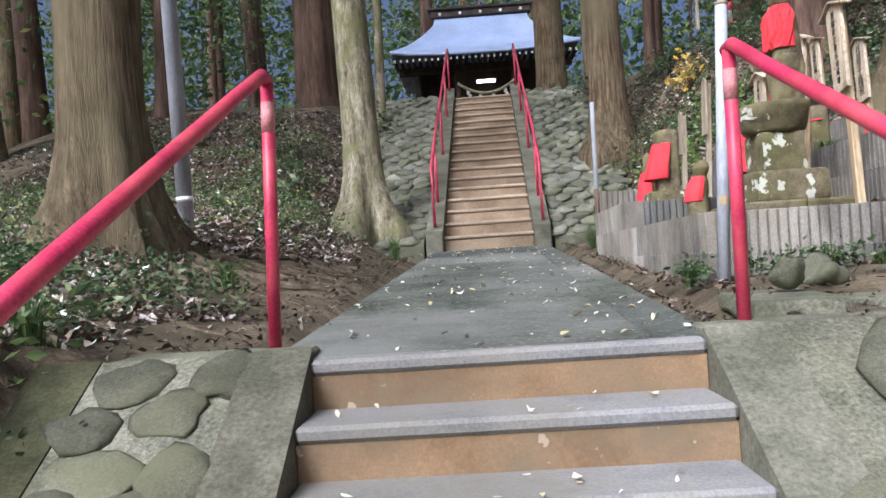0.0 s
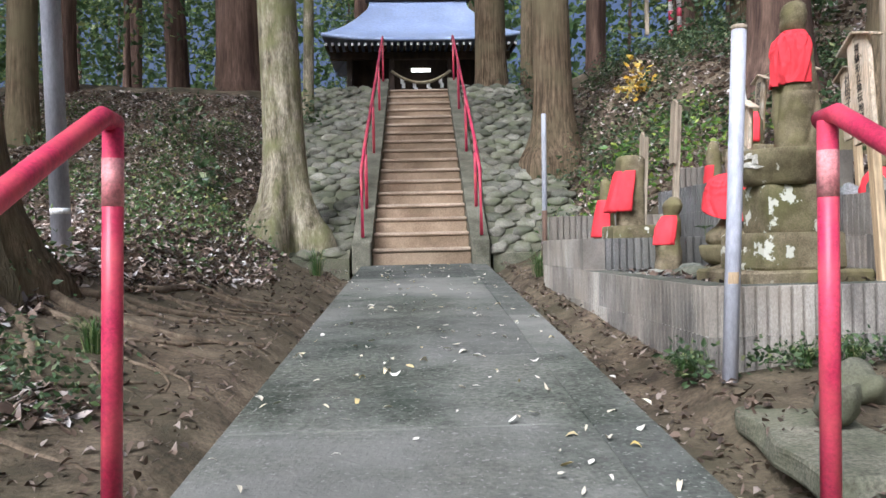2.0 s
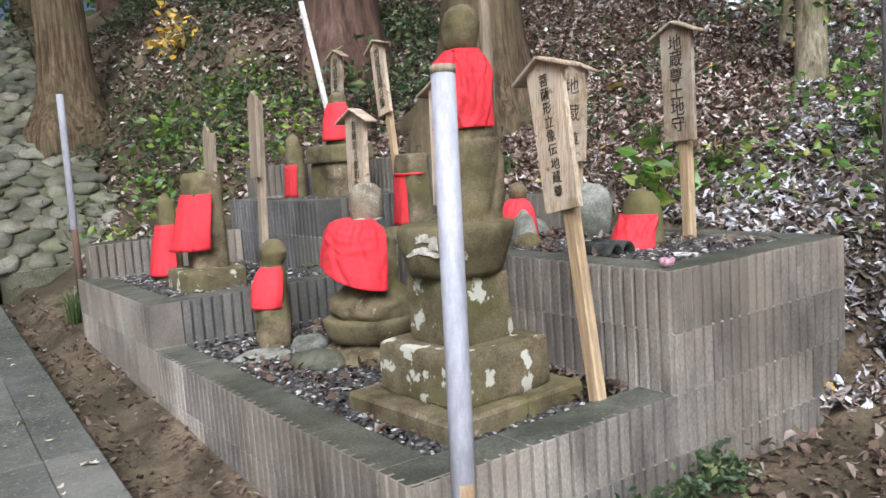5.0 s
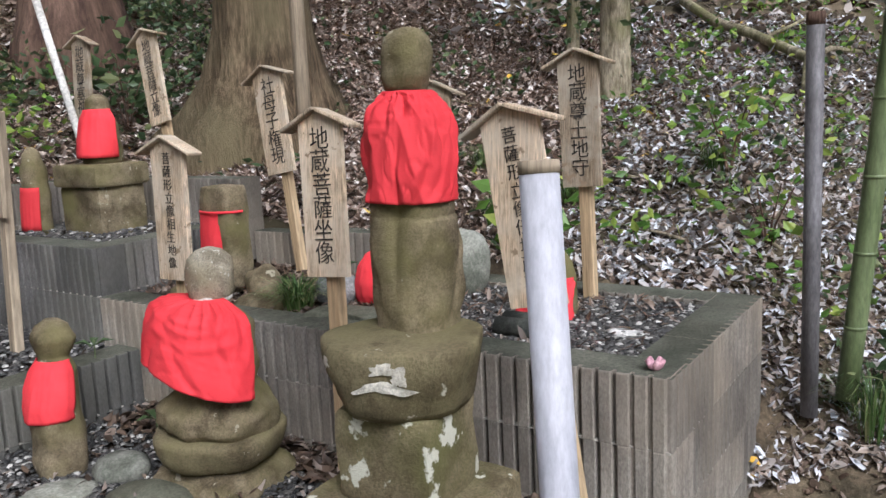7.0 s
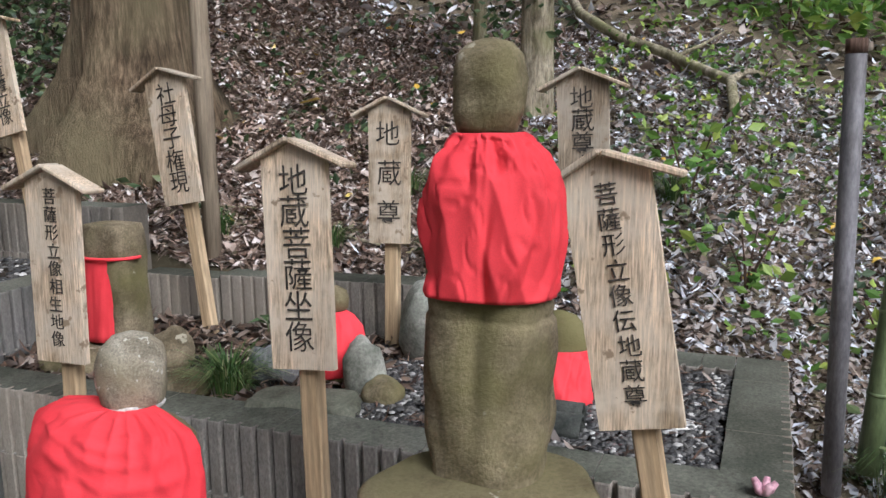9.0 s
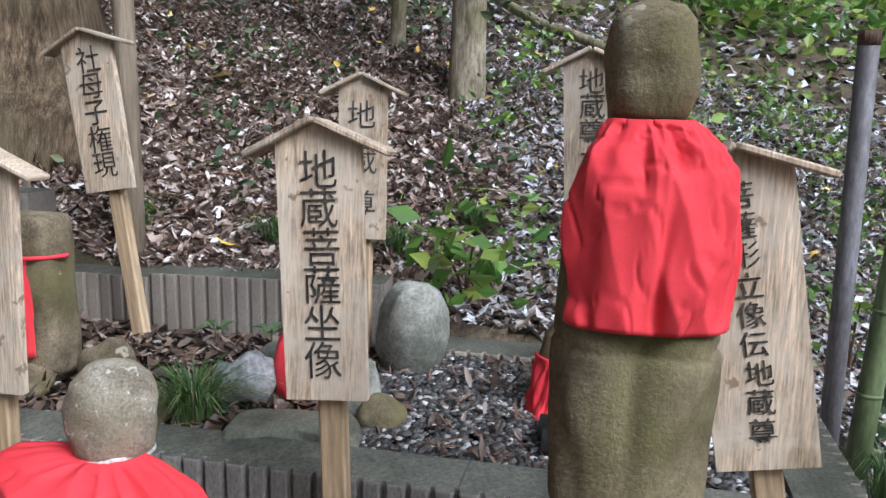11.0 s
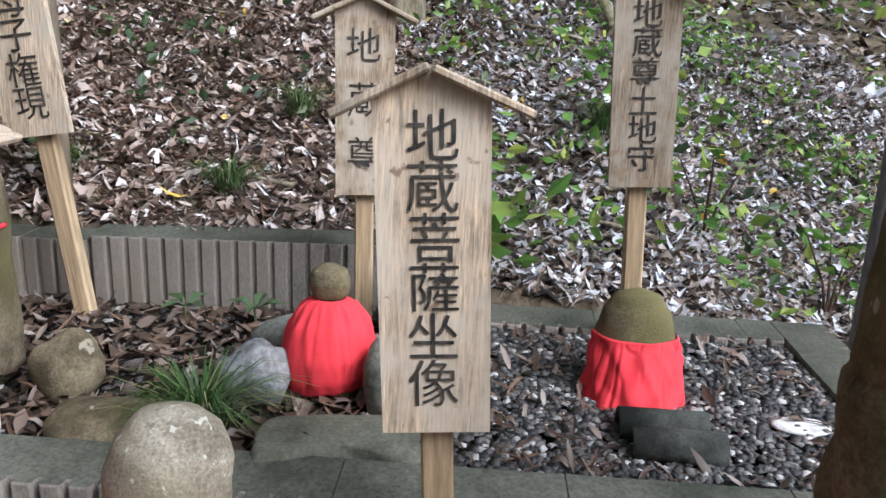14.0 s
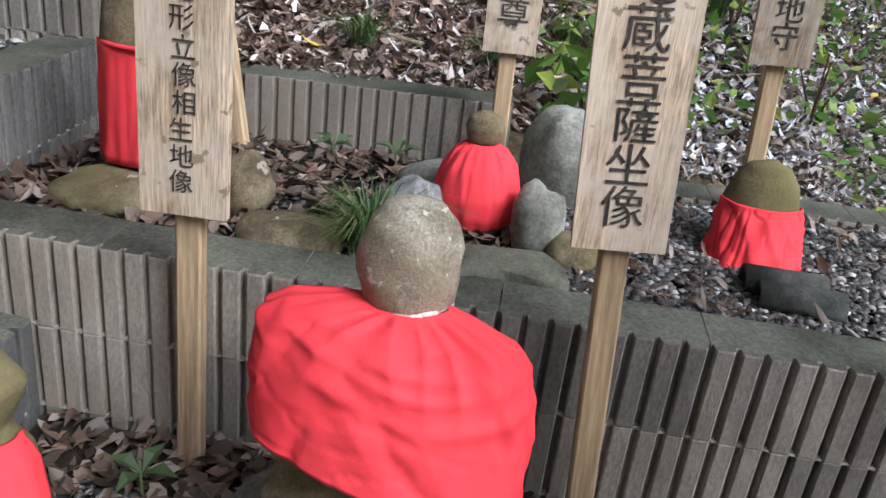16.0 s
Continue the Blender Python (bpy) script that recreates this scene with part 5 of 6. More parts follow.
for k in range(34):
    a = k / 34
    if a < 0.42:
        x, y = grove.uniform(-15, -5.5), grove.uniform(9, 34)
    elif a < 0.66:
        x, y = grove.uniform(-6, 9), grove.uniform(30, 40)
    else:
        x, y = grove.uniform(6.5, 17), grove.uniform(12, 32)
    t = tree(x, y, 0.07, 10, M_BARKDARK, "leafy understorey tree in the grove", 0.2, (grove.uniform(-0.05, 0.05), 0), low_crowns[k % 3], branches=2)

# a far wall of woods that closes the view
g = np.random.default_rng(77)
n = 3000
ang = g.uniform(0, 2 * math.pi, n)
rad = g.uniform(46, 62, n)
cz = 2 + g.uniform(0, 1, n) ** 1.2 * 27
v, f = leaf_cloud(np.stack([rad * np.cos(ang), 10 + rad * np.sin(ang), cz], 1), 26, (1.9, 1.9, 1.3), 0.8, 78)
tagged(new("far_woods", fast_mesh("far_woods", v, f, M_FOREST)), "dark green woods far behind the trees", "woods", kind="stuff")

# ivy-hung small trunks and a fallen branch on the slope
for x, y, r, lean in ((5.98, 6.06, 0.10, (0.01, -0.01)), (6.72, 6.70, 0.05, (0.0, -0.04))):
    t = tree(x, y, r, 9, M_BARKPALE, "slender pale trunk hung with ivy on the slope", 0.15, lean, high_crowns[1], branches=2)
    zc = np.linspace(0.35, 3.0, 26)
    c = np.stack([lean[0] * zc + g.normal(0, r, 26), lean[1] * zc + g.normal(0, r, 26), zc], 1)
    v, f = leaf_cloud(c, 34, (0.15, 0.20, 0.12), 0.065, int(x * 10))
    part("ivy", fast_mesh("ivy", v, f, M_GREEN), None, t, "dark green ivy leaves")


# on the crest of the hill: striped festival poles under a dark canopy
for x, y in ((4.85, 14.3), (5.2, 14.9)):
    p = thing("striped_pole", "red and white striped pole on the hill crest", "pole", (x, y, ground_z(x, y)), group="striped poles")
    part("shaft", tube([(0, 0, -0.1), (0, 0, 2.6)], 0.04, 12), M_WHITE, p, smooth=True)
    for k in range(8):
        part("stripe", tube([(0, 0, 0.15 + 0.3 * k), (0, 0, 0.30 + 0.3 * k)], 0.0415, 12), M_REDPAINT, p, smooth=True)
can = thing("canopy", "dark tarpaulin canopy on timber posts", "canopy", (5.6, 15.2, ground_z(5.6, 15.2)))
part("tarpaulin", box(-1.2, 1.3, -0.9, 0.9, 1.55, 1.75, 0.03), M_DARKWOOD, can, "dark sagging tarpaulin")
part("beam", box(-1.4, 1.6, -0.95, -0.88, 1.46, 1.545, 0.01), M_BARKDARK, can)
for x in (-1.15, 1.25):
    part("post", box(x - 0.03, x + 0.03, -0.94, -0.88, -0.2, 1.459, 0.01), M_GREYWOOD, can)


def on_ground(pts, lift=0.03):
    return [(x, y, ground_z(x, y) + lift + dz) for x, y, dz in pts]


solid("fallen_branch", join(tube(on_ground([(9.58, 6.78, 0.1), (8.34, 6.32, 0.08), (7.65, 5.84, 0.06), (7.3, 5.5, 0.09), (7.04, 5.22, 0.06), (6.58, 4.95, 0.08), (6.2, 4.9, 0.02)]), 0.045, 10, 0.032), tube(on_ground([(6.62, 4.97, 0.07), (6.85, 4.86, 0.13), (7.25, 4.72, 0.16)]), 0.030, 8, 0.012), tube(on_ground([(7.2, 5.38, 0.07), (7.35, 5.2, 0.14), (7.6, 5.05, 0.2)]), 0.018, 8, 0.006)), M_BARKPALE, "pale forked fallen branch on the leafy slope", "branch", smooth=True)
for k, (x0, y0, a, l) in enumerate([(4.1, 5.0, 70, 0.5), (4.5, 4.7, 100, 0.8), (5.2, 5.6, 60, 0.7), (4.3, 6.6, 120, 0.6), (5.4, 6.4, 80, 0.9), (4.7, 5.4, 95, 0.5), (6.0, 5.0, 75, 0.9), (4.05, 6.2, 85, 0.45)]):
    c, s = math.cos(radians(a)), math.sin(radians(a))
    solid("twig", tube(on_ground([(x0 + c * l * u, y0 + s * l * u, 0.015 * math.sin(u * 5 + k)) for u in (0, 0.3, 0.6, 1)], 0.02), 0.009, 6, 0.004), M_BARKPALE, "thin bare twig among fallen leaves", "twig", smooth=True, group="twigs on the slope")
# surface roots beside the path
for k, (x0, y0, x1, y1, r) in enumerate([(-1.45, 5.1, -0.55, 4.2, 0.035), (-1.4, 5.5, -0.35, 5.6, 0.04), (-1.4, 5.8, -0.3, 6.5, 0.035), (-1.5, 4.9, -1.0, 3.7, 0.03), (-1.2, 6.3, -0.4, 7.6, 0.03), (-1.3, 5.3, -0.45, 4.9, 0.025), (-1.0, 6.9, -0.35, 7.0, 0.025), (-1.3, 4.4, -0.5, 3.6, 0.022), (-1.1, 5.9, -0.4, 6.0, 0.018), (-1.2, 4.8, -0.6, 4.6, 0.02), (-1.4, 6.6, -0.6, 8.2, 0.02), (-0.9, 5.2, -0.4, 5.3, 0.015), (-1.0, 6.2, -0.35, 6.9, 0.018), (-1.2, 7.4, -0.5, 8.8, 0.018)]):
    P = []
    for j in range(9):
        u = j / 8
        x, y = x0 + (x1 - x0) * u + 0.07 * math.sin(u * 7 + k * 2), y0 + (y1 - y0) * u + 0.07 * math.cos(u * 6 + k)
        P.append((x, y, ground_z(x, y) + r * 0.35 * (1 - u) - 0.01 * u))
    solid("root", tube(P, r, 8, r * 0.4), M_ROOT, "gnarled surface root worn smooth on bare earth", "root", smooth=True, group="surface roots")


roots = random.Random(41)
for k in range(22):
    x, y = roots.uniform(-1.7, -0.75), roots.uniform(3.6, 8.6)
    a, l, r = radians(roots.uniform(-70, 60)), roots.uniform(0.3, 0.75), roots.uniform(0.007, 0.018)
    P = []
    for j in range(8):
        u = j / 7
        px_, py_ = x + l * u * math.cos(a) + 0.04 * math.sin(u * 8 + k), y + l * u * math.sin(a) + 0.04 * math.cos(u * 7 + k)
        P.append((px_, py_, ground_z(px_, py_) + r * 0.5 * math.sin(u * math.pi)))
    solid("root", tube(P, r, 7, r * 0.4), M_ROOT, "thin surface root worn smooth on bare earth", "root", smooth=True, group="surface roots")


# ---- fallen leaves, plants, gravel ----
def scatter(n, x0, x1, y0, y1, seed, keep=None, z=None, far=1.0):
    g = np.random.default_rng(seed)
    out = []
    while len(out) < n:
        x, y = x0 + (x1 - x0) * g.uniform() ** far, g.uniform(y0, y1)
        if keep and not keep(x, y):
            continue
        out.append((x, y, ground_z(x, y) if z is None else z))
    return np.array(out)


def leaves(P, size, seed, material, name, label, lift=0.012, tilt=0.45, slim=0.24, category="leaves"):
    """Curled dry leaves lying about: pointed ovals folded along the midrib and bent along their length."""
    g = np.random.default_rng(seed)
    n = len(P)
    a = g.uniform(0, 2 * math.pi, n)
    t, u = g.normal(0, tilt, n), g.normal(0, tilt, n)
    d = np.stack([np.cos(a), np.sin(a), np.sin(t)], 1)
    s = np.stack([-np.sin(a), np.cos(a), np.sin(u)], 1)
    L = (size * g.uniform(0.5, 1.4, n))[:, None]
    W = L * slim * g.uniform(0.5, 1.25, n)[:, None]
    up = np.array([0, 0, 1.0])
    fold = g.uniform(-0.3, 0.9, n)[:, None] * W * up
    bend = g.normal(0, 0.16, n)[:, None] * L * up
    c = P + up * (lift * g.uniform(0.2, 1.6, n)[:, None])
    r1 = g.uniform(0.7, 1.2, n)[:, None]
    m1, m2 = c - d * L * 0.17, c + d * L * 0.17
    v = np.stack([c - d * L / 2 + bend, m1, m2, c + d * L / 2 + bend,
                  m1 - s * W + fold, m2 - s * W * r1 * 0.85 + fold, m1 + s * W * r1 + fold, m2 + s * W * 0.85 + fold], 1).reshape(-1, 3)
    o = np.arange(n)[:, None] * 8
    f = np.concatenate([o + k for k in ([0, 1, 4], [1, 5, 4], [1, 2, 5], [2, 3, 5], [0, 6, 1], [1, 6, 7], [1, 7, 2], [2, 7, 3])], 1).reshape(-1, 3)
    return tagged(new(name, fast_mesh(name, v, f, material, True)), label, category, kind="stuff")


def hill_keep(x, y):
    if y < 4.6:
        return x > 3.5 + 0.3 * noise.noise(Vector((x * 2, y * 2, 5)))
    return x > 3.68 if y < 8.4 else x > 1.9 + max(0, (y - 10.2)) * 0.25


def brown_side(x, y):
    """The half of the slope under the great cedar, where the litter is brown."""
    return y + 0.5 * noise.noise(Vector((x * 0.9, y * 0.9, 8))) - 0.28 * (x - 4) > 5.5


leaves(scatter(46000, 3.0, 8.2, 2.5, 7.2, 1, lambda x, y: hill_keep(x, y) and not brown_side(x, y), far=1.5), 0.054, 2, M_LITTER, "fallen_leaves", "dense dry brown leaf litter on the slope, painted silvery glints", slim=0.20, tilt=0.55)
leaves(scatter(46000, 3.0, 8.2, 4.7, 9.5, 71, lambda x, y: hill_keep(x, y) and brown_side(x, y), far=1.5), 0.058, 72, M_BROWN, "fallen_leaves", "dense litter of brown leaves under the great cedar", slim=0.19, tilt=0.55)
leaves(scatter(16000, 1.9, 9, 8.4, 15, 3, hill_keep), 0.085, 4, M_BROWN, "fallen_leaves", "brown leaf litter on the hillside")
leaves(scatter(9000, 3.7, 8, 5.6, 10.5, 51, hill_keep), 0.15, 52, M_NEEDLES, "cedar_needles", "reddish-brown cedar needles and twigs on the slope", slim=0.05, tilt=0.25, category="needles")
leaves(scatter(4000, 3.6, 8, 3.0, 6.5, 53, hill_keep), 0.13, 54, M_LITTER, "fallen_twigs", "thin brown and pale twigs and leaf stalks on the slope", slim=0.035, tilt=0.25, category="twigs")
leaves(scatter(260, 2.78, 3.5, 4.78, 7.0, 57, keep=lambda x, y: not (2.86 < x < 3.14 and 4.93 < y < 5.28), z=1.99), 0.09, 58, M_NEEDLES, "fallen_twigs", "thin brown twigs on the upper terrace", slim=0.04, tilt=0.15, category="twigs")
leaves(scatter(9000, 7.0, 14, -1, 12, 5, hill_keep), 0.13, 6, M_LITTER, "fallen_leaves", "brown leaf litter on the far slope")


def bank_keep(x, y):
    if y > 10.2 and x > -1.35:
        return False
    return x < -0.75 + 0.35 * noise.noise(Vector((x * 1.5, y * 1.5, 9))) - 0.5 * smooth(4.0, 5.0, y) * smooth(8, 6.5, y)


leaves(scatter(3000, -4.5, -1.0, 3.0, 12, 55, bank_keep), 0.14, 56, M_NEEDLES, "cedar_needles", "brown cedar needles on the bank", slim=0.05, tilt=0.2, category="needles")
leaves(scatter(42000, -6.0, -0.3, 2.4, 15.5, 7, bank_keep), 0.066, 8, M_BROWN, "fallen_leaves", "brown leaf litter on the bank")
leaves(scatter(3200, -1.9, -0.2, 3.0, 10.2, 9), 0.034, 10, M_DARKLITTER, "fallen_leaves", "scattered dry leaves on bare earth")
leaves(scatter(1300, 1.25, 1.6, 3.2, 10.2, 11), 0.032, 12, M_DARKLITTER, "fallen_leaves", "scattered dry leaves in the earth gutter")
leaves(scatter(2400, 2.7, 4.2, 2.7, 4.55, 91), 0.042, 92, M_DARKLITTER, "fallen_leaves", "brown leaves below the end of the wall")
leaves(scatter(420, 1.45, 2.9, 3.0, 4.55, 13), 0.038, 14, M_DARKLITTER, "fallen_leaves", "scattered dry leaves before the wall")
leaves(scatter(1500, 2.78, 3.52, 5.75, 7.0, 15, z=1.976), 0.05, 16, M_DARKLITTER, "fallen_leaves", "dry leaves on the upper terrace")
leaves(scatter(200, 2.78, 3.5, 4.78, 5.75, 17, lambda x, y: not (2.86 < x < 3.12 and 4.95 < y < 5.28), 1.988), 0.05, 18, M_DARKLITTER, "fallen_leaves", "dry leaves on gravel of the upper terrace", slim=0.13)
leaves(scatter(900, 2.38, 2.61, 4.78, 6.7, 93, z=1.590), 0.05, 94, M_DARKLITTER, "fallen_leaves", "damp leaves along the foot of the inner wall")
leaves(scatter(420, 1.77, 2.6, 4.78, 6.7, 19, z=1.598), 0.045, 20, M_DARKLITTER, "fallen_leaves", "dry leaves on the lower terrace")


def outskirts(x, y):
    """Ground round the lower steps, away from the walked line and its stone slopes."""
    if y < 4.4 and -1.3 < x < 3.4:
        return False
    return noise.noise(Vector((x * 0.6, y * 0.6, 3))) > -0.25 and (y < 3.2 or x < -5.5)


leaves(scatter(16000, -11, 9, -6, 14, 61, outskirts), 0.075, 62, M_LITTER, "fallen_leaves", "thin leaf litter round the lower steps")
PX = scatter(240, -0.15, 1.2, 2.95, 10.3, 21)
PX[:, 2] = [way_z(y) + 0.004 for y in PX[:, 1]]
leaves(PX, 0.040, 22, M_CREAM, "fallen_leaves", "small cream and yellow leaves scattered on concrete path", lift=0.006, tilt=0.2)
SX = scatter(60, -0.04, 1.08, 1.4, 2.86, 23)
SX[:, 2] = [1.175 - 0.145 * math.ceil((2.88 - y) / 0.25) + 0.004 for y in SX[:, 1]]
leaves(SX, 0.036, 24, M_CREAM, "fallen_leaves", "pale leaves on the lower steps", lift=0.005, tilt=0.2)
leaves(scatter(160, 1.8, 8, 3, 9, 25, hill_keep), 0.07, 26, M_YELLOW, "fallen_leaves", "yellow leaves among the brown litter", lift=0.03)
solid("yellow_leaf", ([(-0.11, 0, 0.03), (-0.03, -0.07, 0.06), (0.12, -0.01, 0.05), (-0.02, 0.07, 0.02), (0, 0, 0.035)], [(0, 1, 4), (1, 2, 4), (2, 3, 4), (3, 0, 4)]), M_YELLOW, "large ochre leaf lying on the litter", "leaf", (5.49, 7.39, ground_z(5.49, 7.39) + 0.02))


def plants(P, per, spread, size, seed, material, name, label, category="undergrowth", up=0.12):
    c = P + np.array([0, 0, up])
    v, f = leaf_cloud(c, per, spread, size, seed, -0.25)
    return tagged(new(name, fast_mesh(name, v, f, material)), label, category, kind="stuff")


def clump(f, cut, seed):
    return lambda x, y: f(x, y) and noise.noise(Vector((x * 1.1, y * 1.1, seed))) > cut


plants(scatter(60, -1.7, -0.96, 1.3, 3.0, 85), 30, (0.11, 0.11, 0.05), 0.045, 86, M_FERN, "ground_plants", "low green plants along the stone slope")
plants(scatter(1000, -5.5, -0.6, 2.3, 14, 31, clump(bank_keep, 0.02, 2)), 16, (0.10, 0.10, 0.055), 0.042, 32, M_FERN, "ground_plants", "low green plants and ferns on the bank")
plants(scatter(300, -2.6, -0.5, 2.3, 4.6, 33, clump(bank_keep, -0.3, 2)), 30, (0.11, 0.11, 0.06), 0.030, 34, M_GREEN, "ground_plants", "low green plants beside the lower steps")
plants(scatter(560, 1.9, 5.5, 8.5, 14.5, 35, clump(hill_keep, 0.08, 4)), 18, (0.14, 0.14, 0.09), 0.055, 36, M_GREEN, "ground_plants", "green ferns and seedlings on the hillside")
plants(scatter(60, 2.0, 3.8, 8.6, 10.5, 37, hill_keep), 18, (0.13, 0.13, 0.09), 0.06, 38, M_BRIGHT, "ground_plants", "bright fern fronds on the hillside", up=0.16)
plants(scatter(270, 3.95, 8.8, 2.4, 5.9, 39, clump(hill_keep, -0.05, 6)), 8, (0.07, 0.07, 0.055), 0.056, 40, M_BRIGHT, "ground_plants", "bright green seedlings among the litter", up=0.10)
plants(scatter(220, 3.8, 8, 3.5, 9, 41, hill_keep), 7, (0.05, 0.05, 0.05), 0.06, 42, M_GREEN, "ground_plants", "small green seedlings among the litter", up=0.05)
plants(scatter(40, 1.72, 2.75, 4.44, 4.55, 81), 22, (0.045, 0.025, 0.03), 0.030, 82, M_GREEN, "weeds", "small green weeds along the foot of the wall", up=0.05)
plants(scatter(9, 1.45, 1.56, 4.40, 4.72, 83), 22, (0.035, 0.04, 0.035), 0.032, 84, M_GREEN, "weeds", "small green weeds at the corner of the wall", up=0.06)
plants(scatter(36, 9.2, 12.5, 2.0, 5.5, 43), 40, (0.30, 0.30, 0.30), 0.16, 44, M_BRIGHT, "ground_plants", "bright bushes higher on the slope", up=0.4)
SHRUBS = [(11.5, 5.0, 1.0, 900, 0.12, M_BRIGHT), (11.9, 3.9, 1.1, 1000, 0.12, M_BRIGHT), (12.2, 6.2, 1.0, 700, 0.12, M_GREEN), (4.55, 4.2, 0.30, 90, 0.055, M_BRIGHT), (4.88, 5.03, 0.32, 110, 0.065, M_BRIGHT), (3.83, 5.62, 0.22, 70, 0.10, M_BRIGHT), (4.45, 4.75, 0.28, 60, 0.06, M_BRIGHT), (4.0, 8.6, 0.4, 140, 0.09, M_GREEN), (-1.6, 9.9, 0.35, 140, 0.09, M_GREEN), (-1.15, 14.6, 0.5, 200, 0.09, M_GREEN), (2.75, 15.2, 0.5, 200, 0.09, M_GREEN),
          (9.6, 4.6, 0.8, 420, 0.14, M_BRIGHT), (3.6, 12.0, 0.3, 120, 0.10, M_YELLOW), (3.95, 4.15, 0.2, 60, 0.07, M_GREEN), (4.7, 12.5, 0.6, 260, 0.10, M_GREEN), (5.6, 11.2, 0.5, 220, 0.1, M_GREEN), (-3.2, 8.5, 0.45, 200, 0.09, M_GREEN), (-2.4, 12.4, 0.5, 200, 0.09, M_GREEN), (3.1, 10.9, 0.3, 120, 0.1, M_BRIGHT)]
for k, (x, y, s, n, size, mt) in enumerate(SHRUBS):
    v, f = leaf_cloud([(0, 0, s * 0.7)], n, (s * 0.42, s * 0.42, s * 0.42), size, 60 + k, -0.3)
    sh = thing("shrub", "yellow-leaved shrub on the hillside" if mt is M_YELLOW else "bright green leafy shrub among litter" if mt is M_BRIGHT else "dark green leafy shrub", "shrub", (x, y, ground_z(x, y)))
    part("foliage", fast_mesh("foliage", v, f, mt), None, sh)
    for j in range(4):
        a = j * 1.6 + k
        part("stem", tube([(0, 0, -0.05), (0.12 * s * math.cos(a), 0.12 * s * math.sin(a), s * 0.4), (0.4 * s * math.cos(a), 0.4 * s * math.sin(a), s)], 0.006 + 0.006 * s, 6, 0.003), M_BARKDARK, sh)
for k, (x, y, z) in enumerate([(3.42, 6.15, 1.965), (3.40, 6.33, 1.965), (2.5, 6.1, 1.58), (2.42, 6.42, 1.58), (2.45, 6.80, 1.8)]):
    sd = thing("seedling", "small broad-leaved green seedling", "plant", (x, y, z), group="seedlings on the terraces")
    part("stem", tube([(0, 0, -0.02), (0.01, 0.01, 0.09)], 0.003, 6), M_BAMBOO, sd)
    for j in range(4):
        a = j * 1.57 + k
        c, s = math.cos(a), math.sin(a)
        V = [(0, 0, 0.07), (c * 0.035 - s * 0.018, s * 0.035 + c * 0.018, 0.095), (c * 0.08, s * 0.08, 0.085), (c * 0.035 + s * 0.018, s * 0.035 - c * 0.018, 0.095), (c * 0.04, s * 0.04, 0.085)]
        part("leaf", (V, [(0, 4, 1), (1, 4, 2), (0, 3, 4), (3, 2, 4)]), M_GREEN, sd)


def tuft(at, n, h, spread, seed, label):
    g = np.random.default_rng(seed)
    a, r = g.uniform(0, 6.283, n), spread * g.uniform(0, 0.35, n)
    L, out = h * g.uniform(0.6, 1.2, n), spread * g.uniform(0.3, 1.3, n)
    d = np.stack([np.cos(a), np.sin(a)], 1)
    s = np.stack([-np.sin(a), np.cos(a)], 1) * 0.0022
    b = d * r[:, None]
    rows = []
    for u, zf, wf in ((0, 0, 1), (0.4, 0.75, 0.9), (0.75, 1.0, 0.6), (1.0, 0.85, 0.1)):
        p = b + d * (out * u * u)[:, None]
        z = L * zf
        rows += [np.concatenate([p - s * wf, z[:, None]], 1), np.concatenate([p + s * wf, z[:, None]], 1)]
    v = np.stack(rows, 1).reshape(-1, 3)
    o = np.arange(n)[:, None] * 8
    f = np.concatenate([o + [0, 1, 3, 2], o + [2, 3, 5, 4], o + [4, 5, 7, 6]], 1).reshape(-1, 4)
    return solid("grass_tuft", fast_mesh("grass_tuft", v, f, M_GRASS), None, label, "grass", at)


tuft((2.86, 6.10, 1.965), 240, 0.125, 0.15, 1, "dense green grass tuft on the upper terrace")
TUFTS = [(1.50, 4.55, 0.08, 0.10), (1.95, 4.50, 0.08, 0.10), (2.15, 4.5, 0.08, 0.1), (2.4, 4.5, 0.07, 0.1), (3.8, 4.25, 0.22, 0.2), (4.0, 6.4, 0.1, 0.14), (4.1, 5.95, 0.1, 0.14), (3.9, 6.9, 0.1, 0.12), (4.4, 5.7, 0.1, 0.14), (-0.45, 9.6, 0.25, 0.18), (-1.0, 3.1, 0.16, 0.15), (-1.4, 2.9, 0.2, 0.18), (-0.9, 4.9, 0.14, 0.14), (1.62, 8.55, 0.2, 0.18), (4.6, 6.3, 0.12, 0.16), (4.9, 5.1, 0.12, 0.16)]
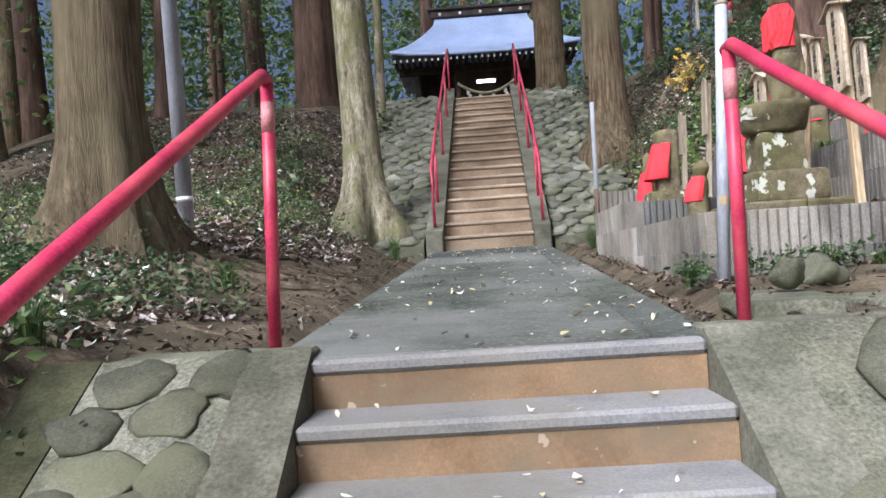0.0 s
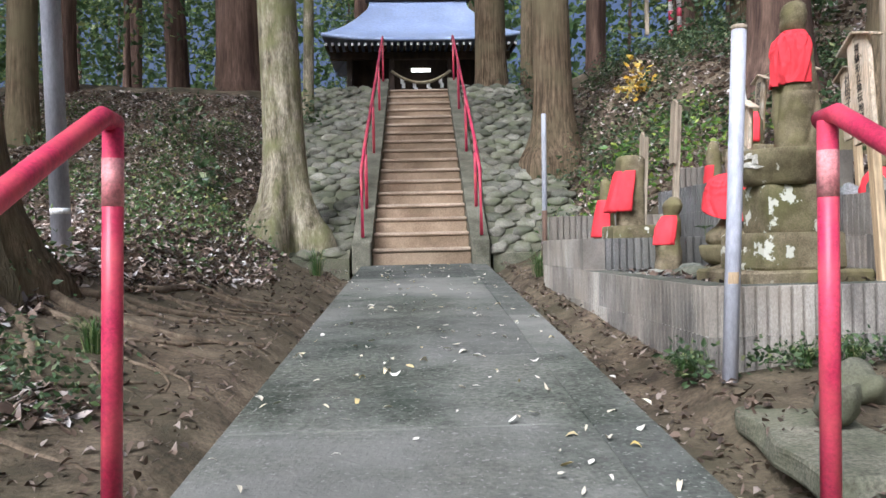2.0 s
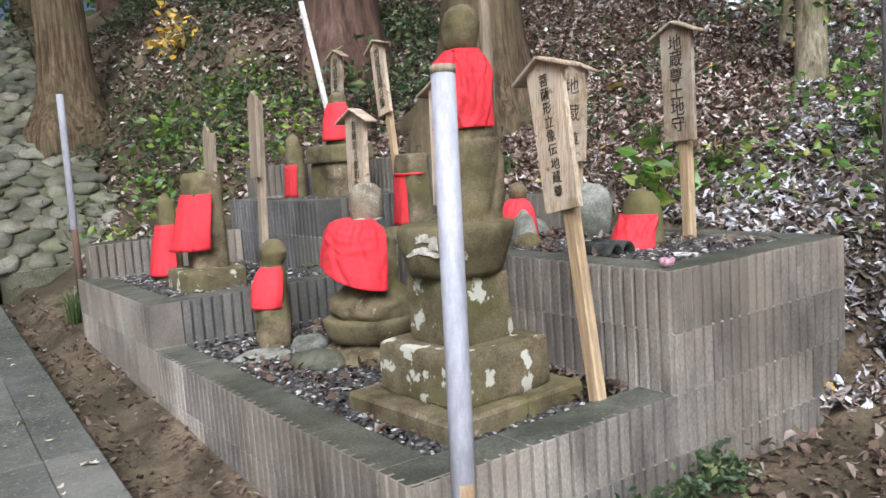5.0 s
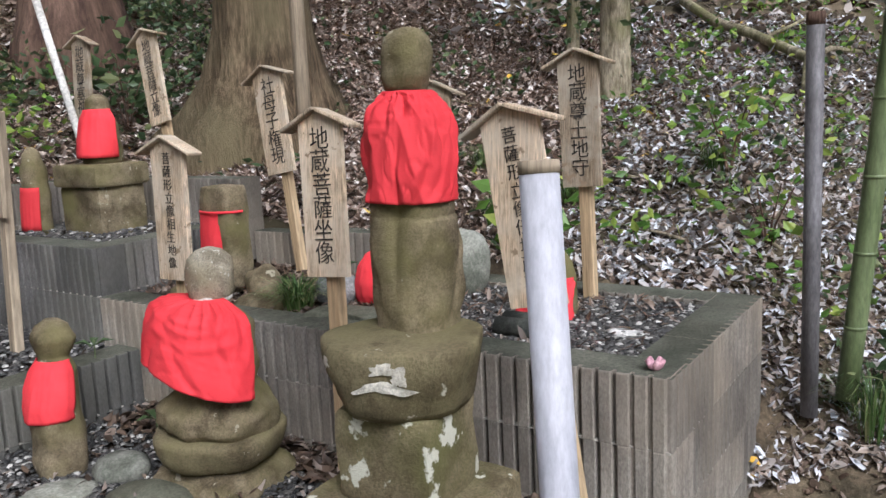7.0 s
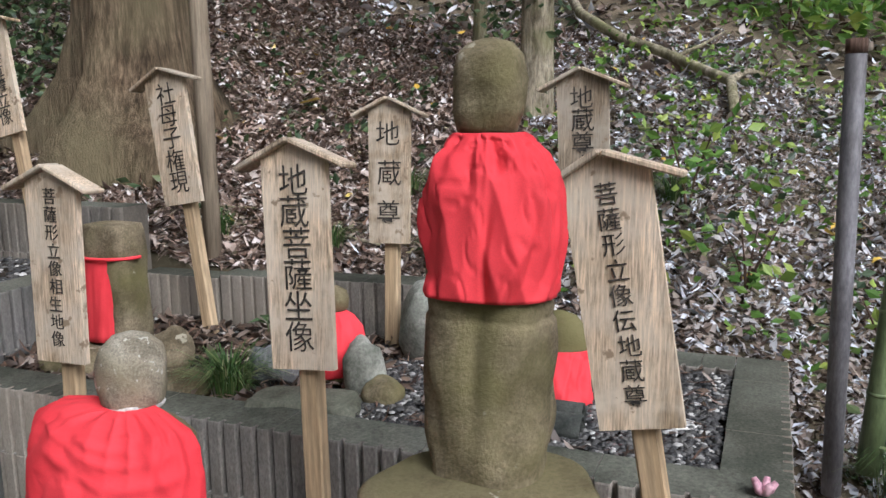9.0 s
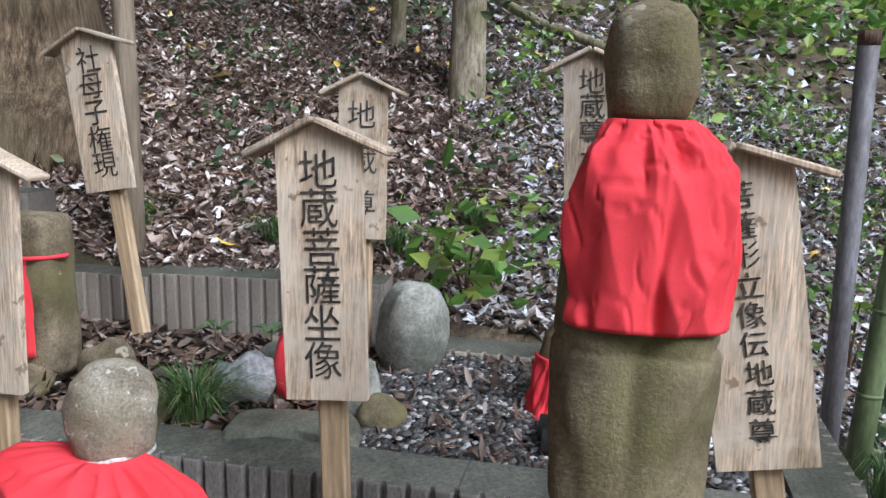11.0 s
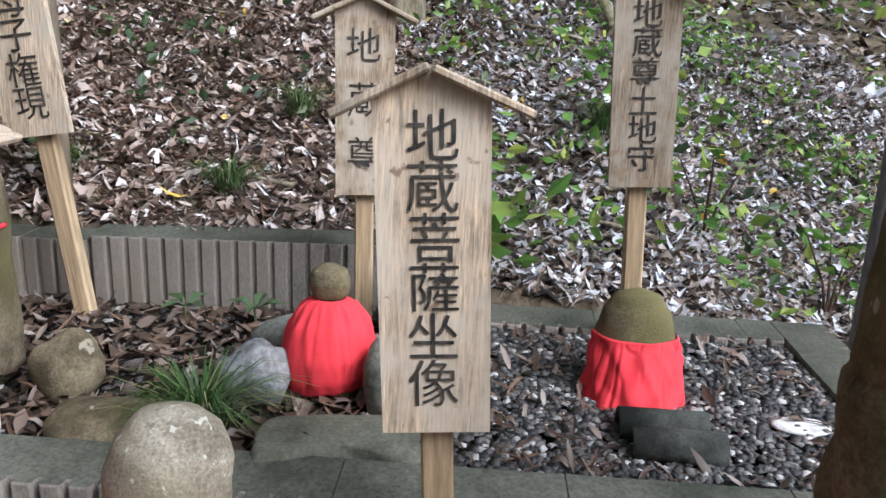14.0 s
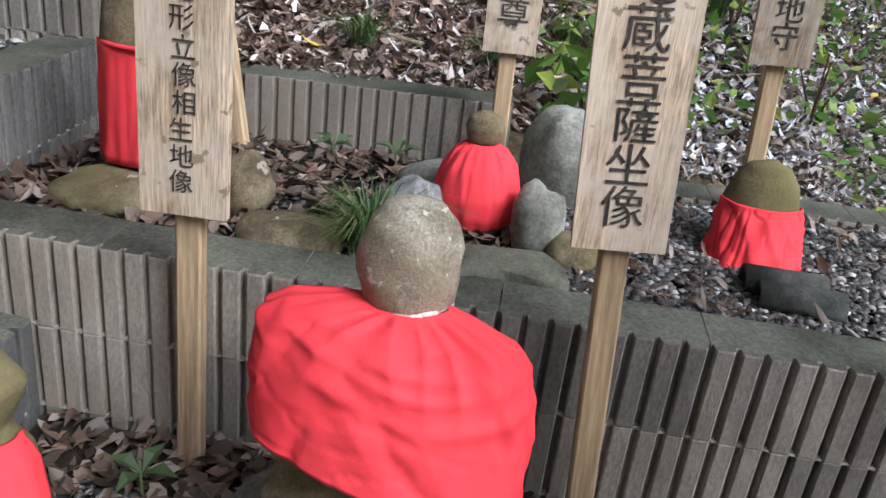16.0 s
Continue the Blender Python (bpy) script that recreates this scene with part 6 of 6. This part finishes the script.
for k, (x, y, h, s) in enumerate(TUFTS):
    tuft((x, y, ground_z(x, y) - 0.01), 120, h, s, 10 + k, "green grass tuft at the edge of bare earth")


def pebbles(x0, x1, y0, y1, z, n, size, seed, label):
    g = np.random.default_rng(seed)
    base = np.array([(1, 0, 0), (-1, 0, 0), (0, 1, 0), (0, -1, 0), (0, 0, 1), (0, 0, -1), (0.6, 0.6, 0.55), (-0.6, 0.6, 0.55), (-0.6, -0.6, 0.55), (0.6, -0.6, 0.55)])
    tri = np.array([(0, 6, 9), (6, 4, 9), (6, 2, 7), (6, 7, 4), (7, 1, 8), (7, 8, 4), (8, 3, 9), (8, 9, 4), (0, 2, 6), (2, 1, 7), (1, 3, 8), (3, 0, 9)])
    P = np.stack([g.uniform(x0, x1, n), g.uniform(y0, y1, n), z + g.uniform(-0.3, 0.9, n) * size * 0.6], 1)
    a = g.uniform(0, 6.283, n)
    S = size * g.uniform(0.5, 1.25, (n, 1, 1)) * g.uniform(0.75, 1.25, (n, 1, 3)) * np.array([1.15, 0.85, 0.55])
    v = base[None] * S
    c, s = np.cos(a)[:, None], np.sin(a)[:, None]
    v = np.stack([v[:, :, 0] * c - v[:, :, 1] * s, v[:, :, 0] * s + v[:, :, 1] * c, v[:, :, 2]], 2) + P[:, None]
    f = (np.arange(n)[:, None, None] * 10 + tri[None]).reshape(-1, 3)
    return tagged(new("gravel", fast_mesh("gravel", v.reshape(-1, 3), f, M_PEBBLE, True)), label, "gravel", kind="stuff")


pebbles(1.755, 2.43, 4.757, 6.74, 1.588, 7000, 0.0125, 1, "white, grey and black gravel on the lower terrace")
pebbles(1.755, 2.615, 6.905, 8.10, 1.80, 2600, 0.014, 2, "grey gravel on the side terrace")
pebbles(2.775, 3.505, 4.757, 5.80, 1.980, 8000, 0.0115, 3, "rounded grey gravel on the upper terrace")
pebbles(2.775, 3.52, 5.75, 6.98, 1.970, 900, 0.012, 4, "sparse gravel in the leafy bed")
pebbles(2.775, 3.48, 7.16, 8.2, 2.185, 1300, 0.014, 5, "grey gravel on the raised terrace")
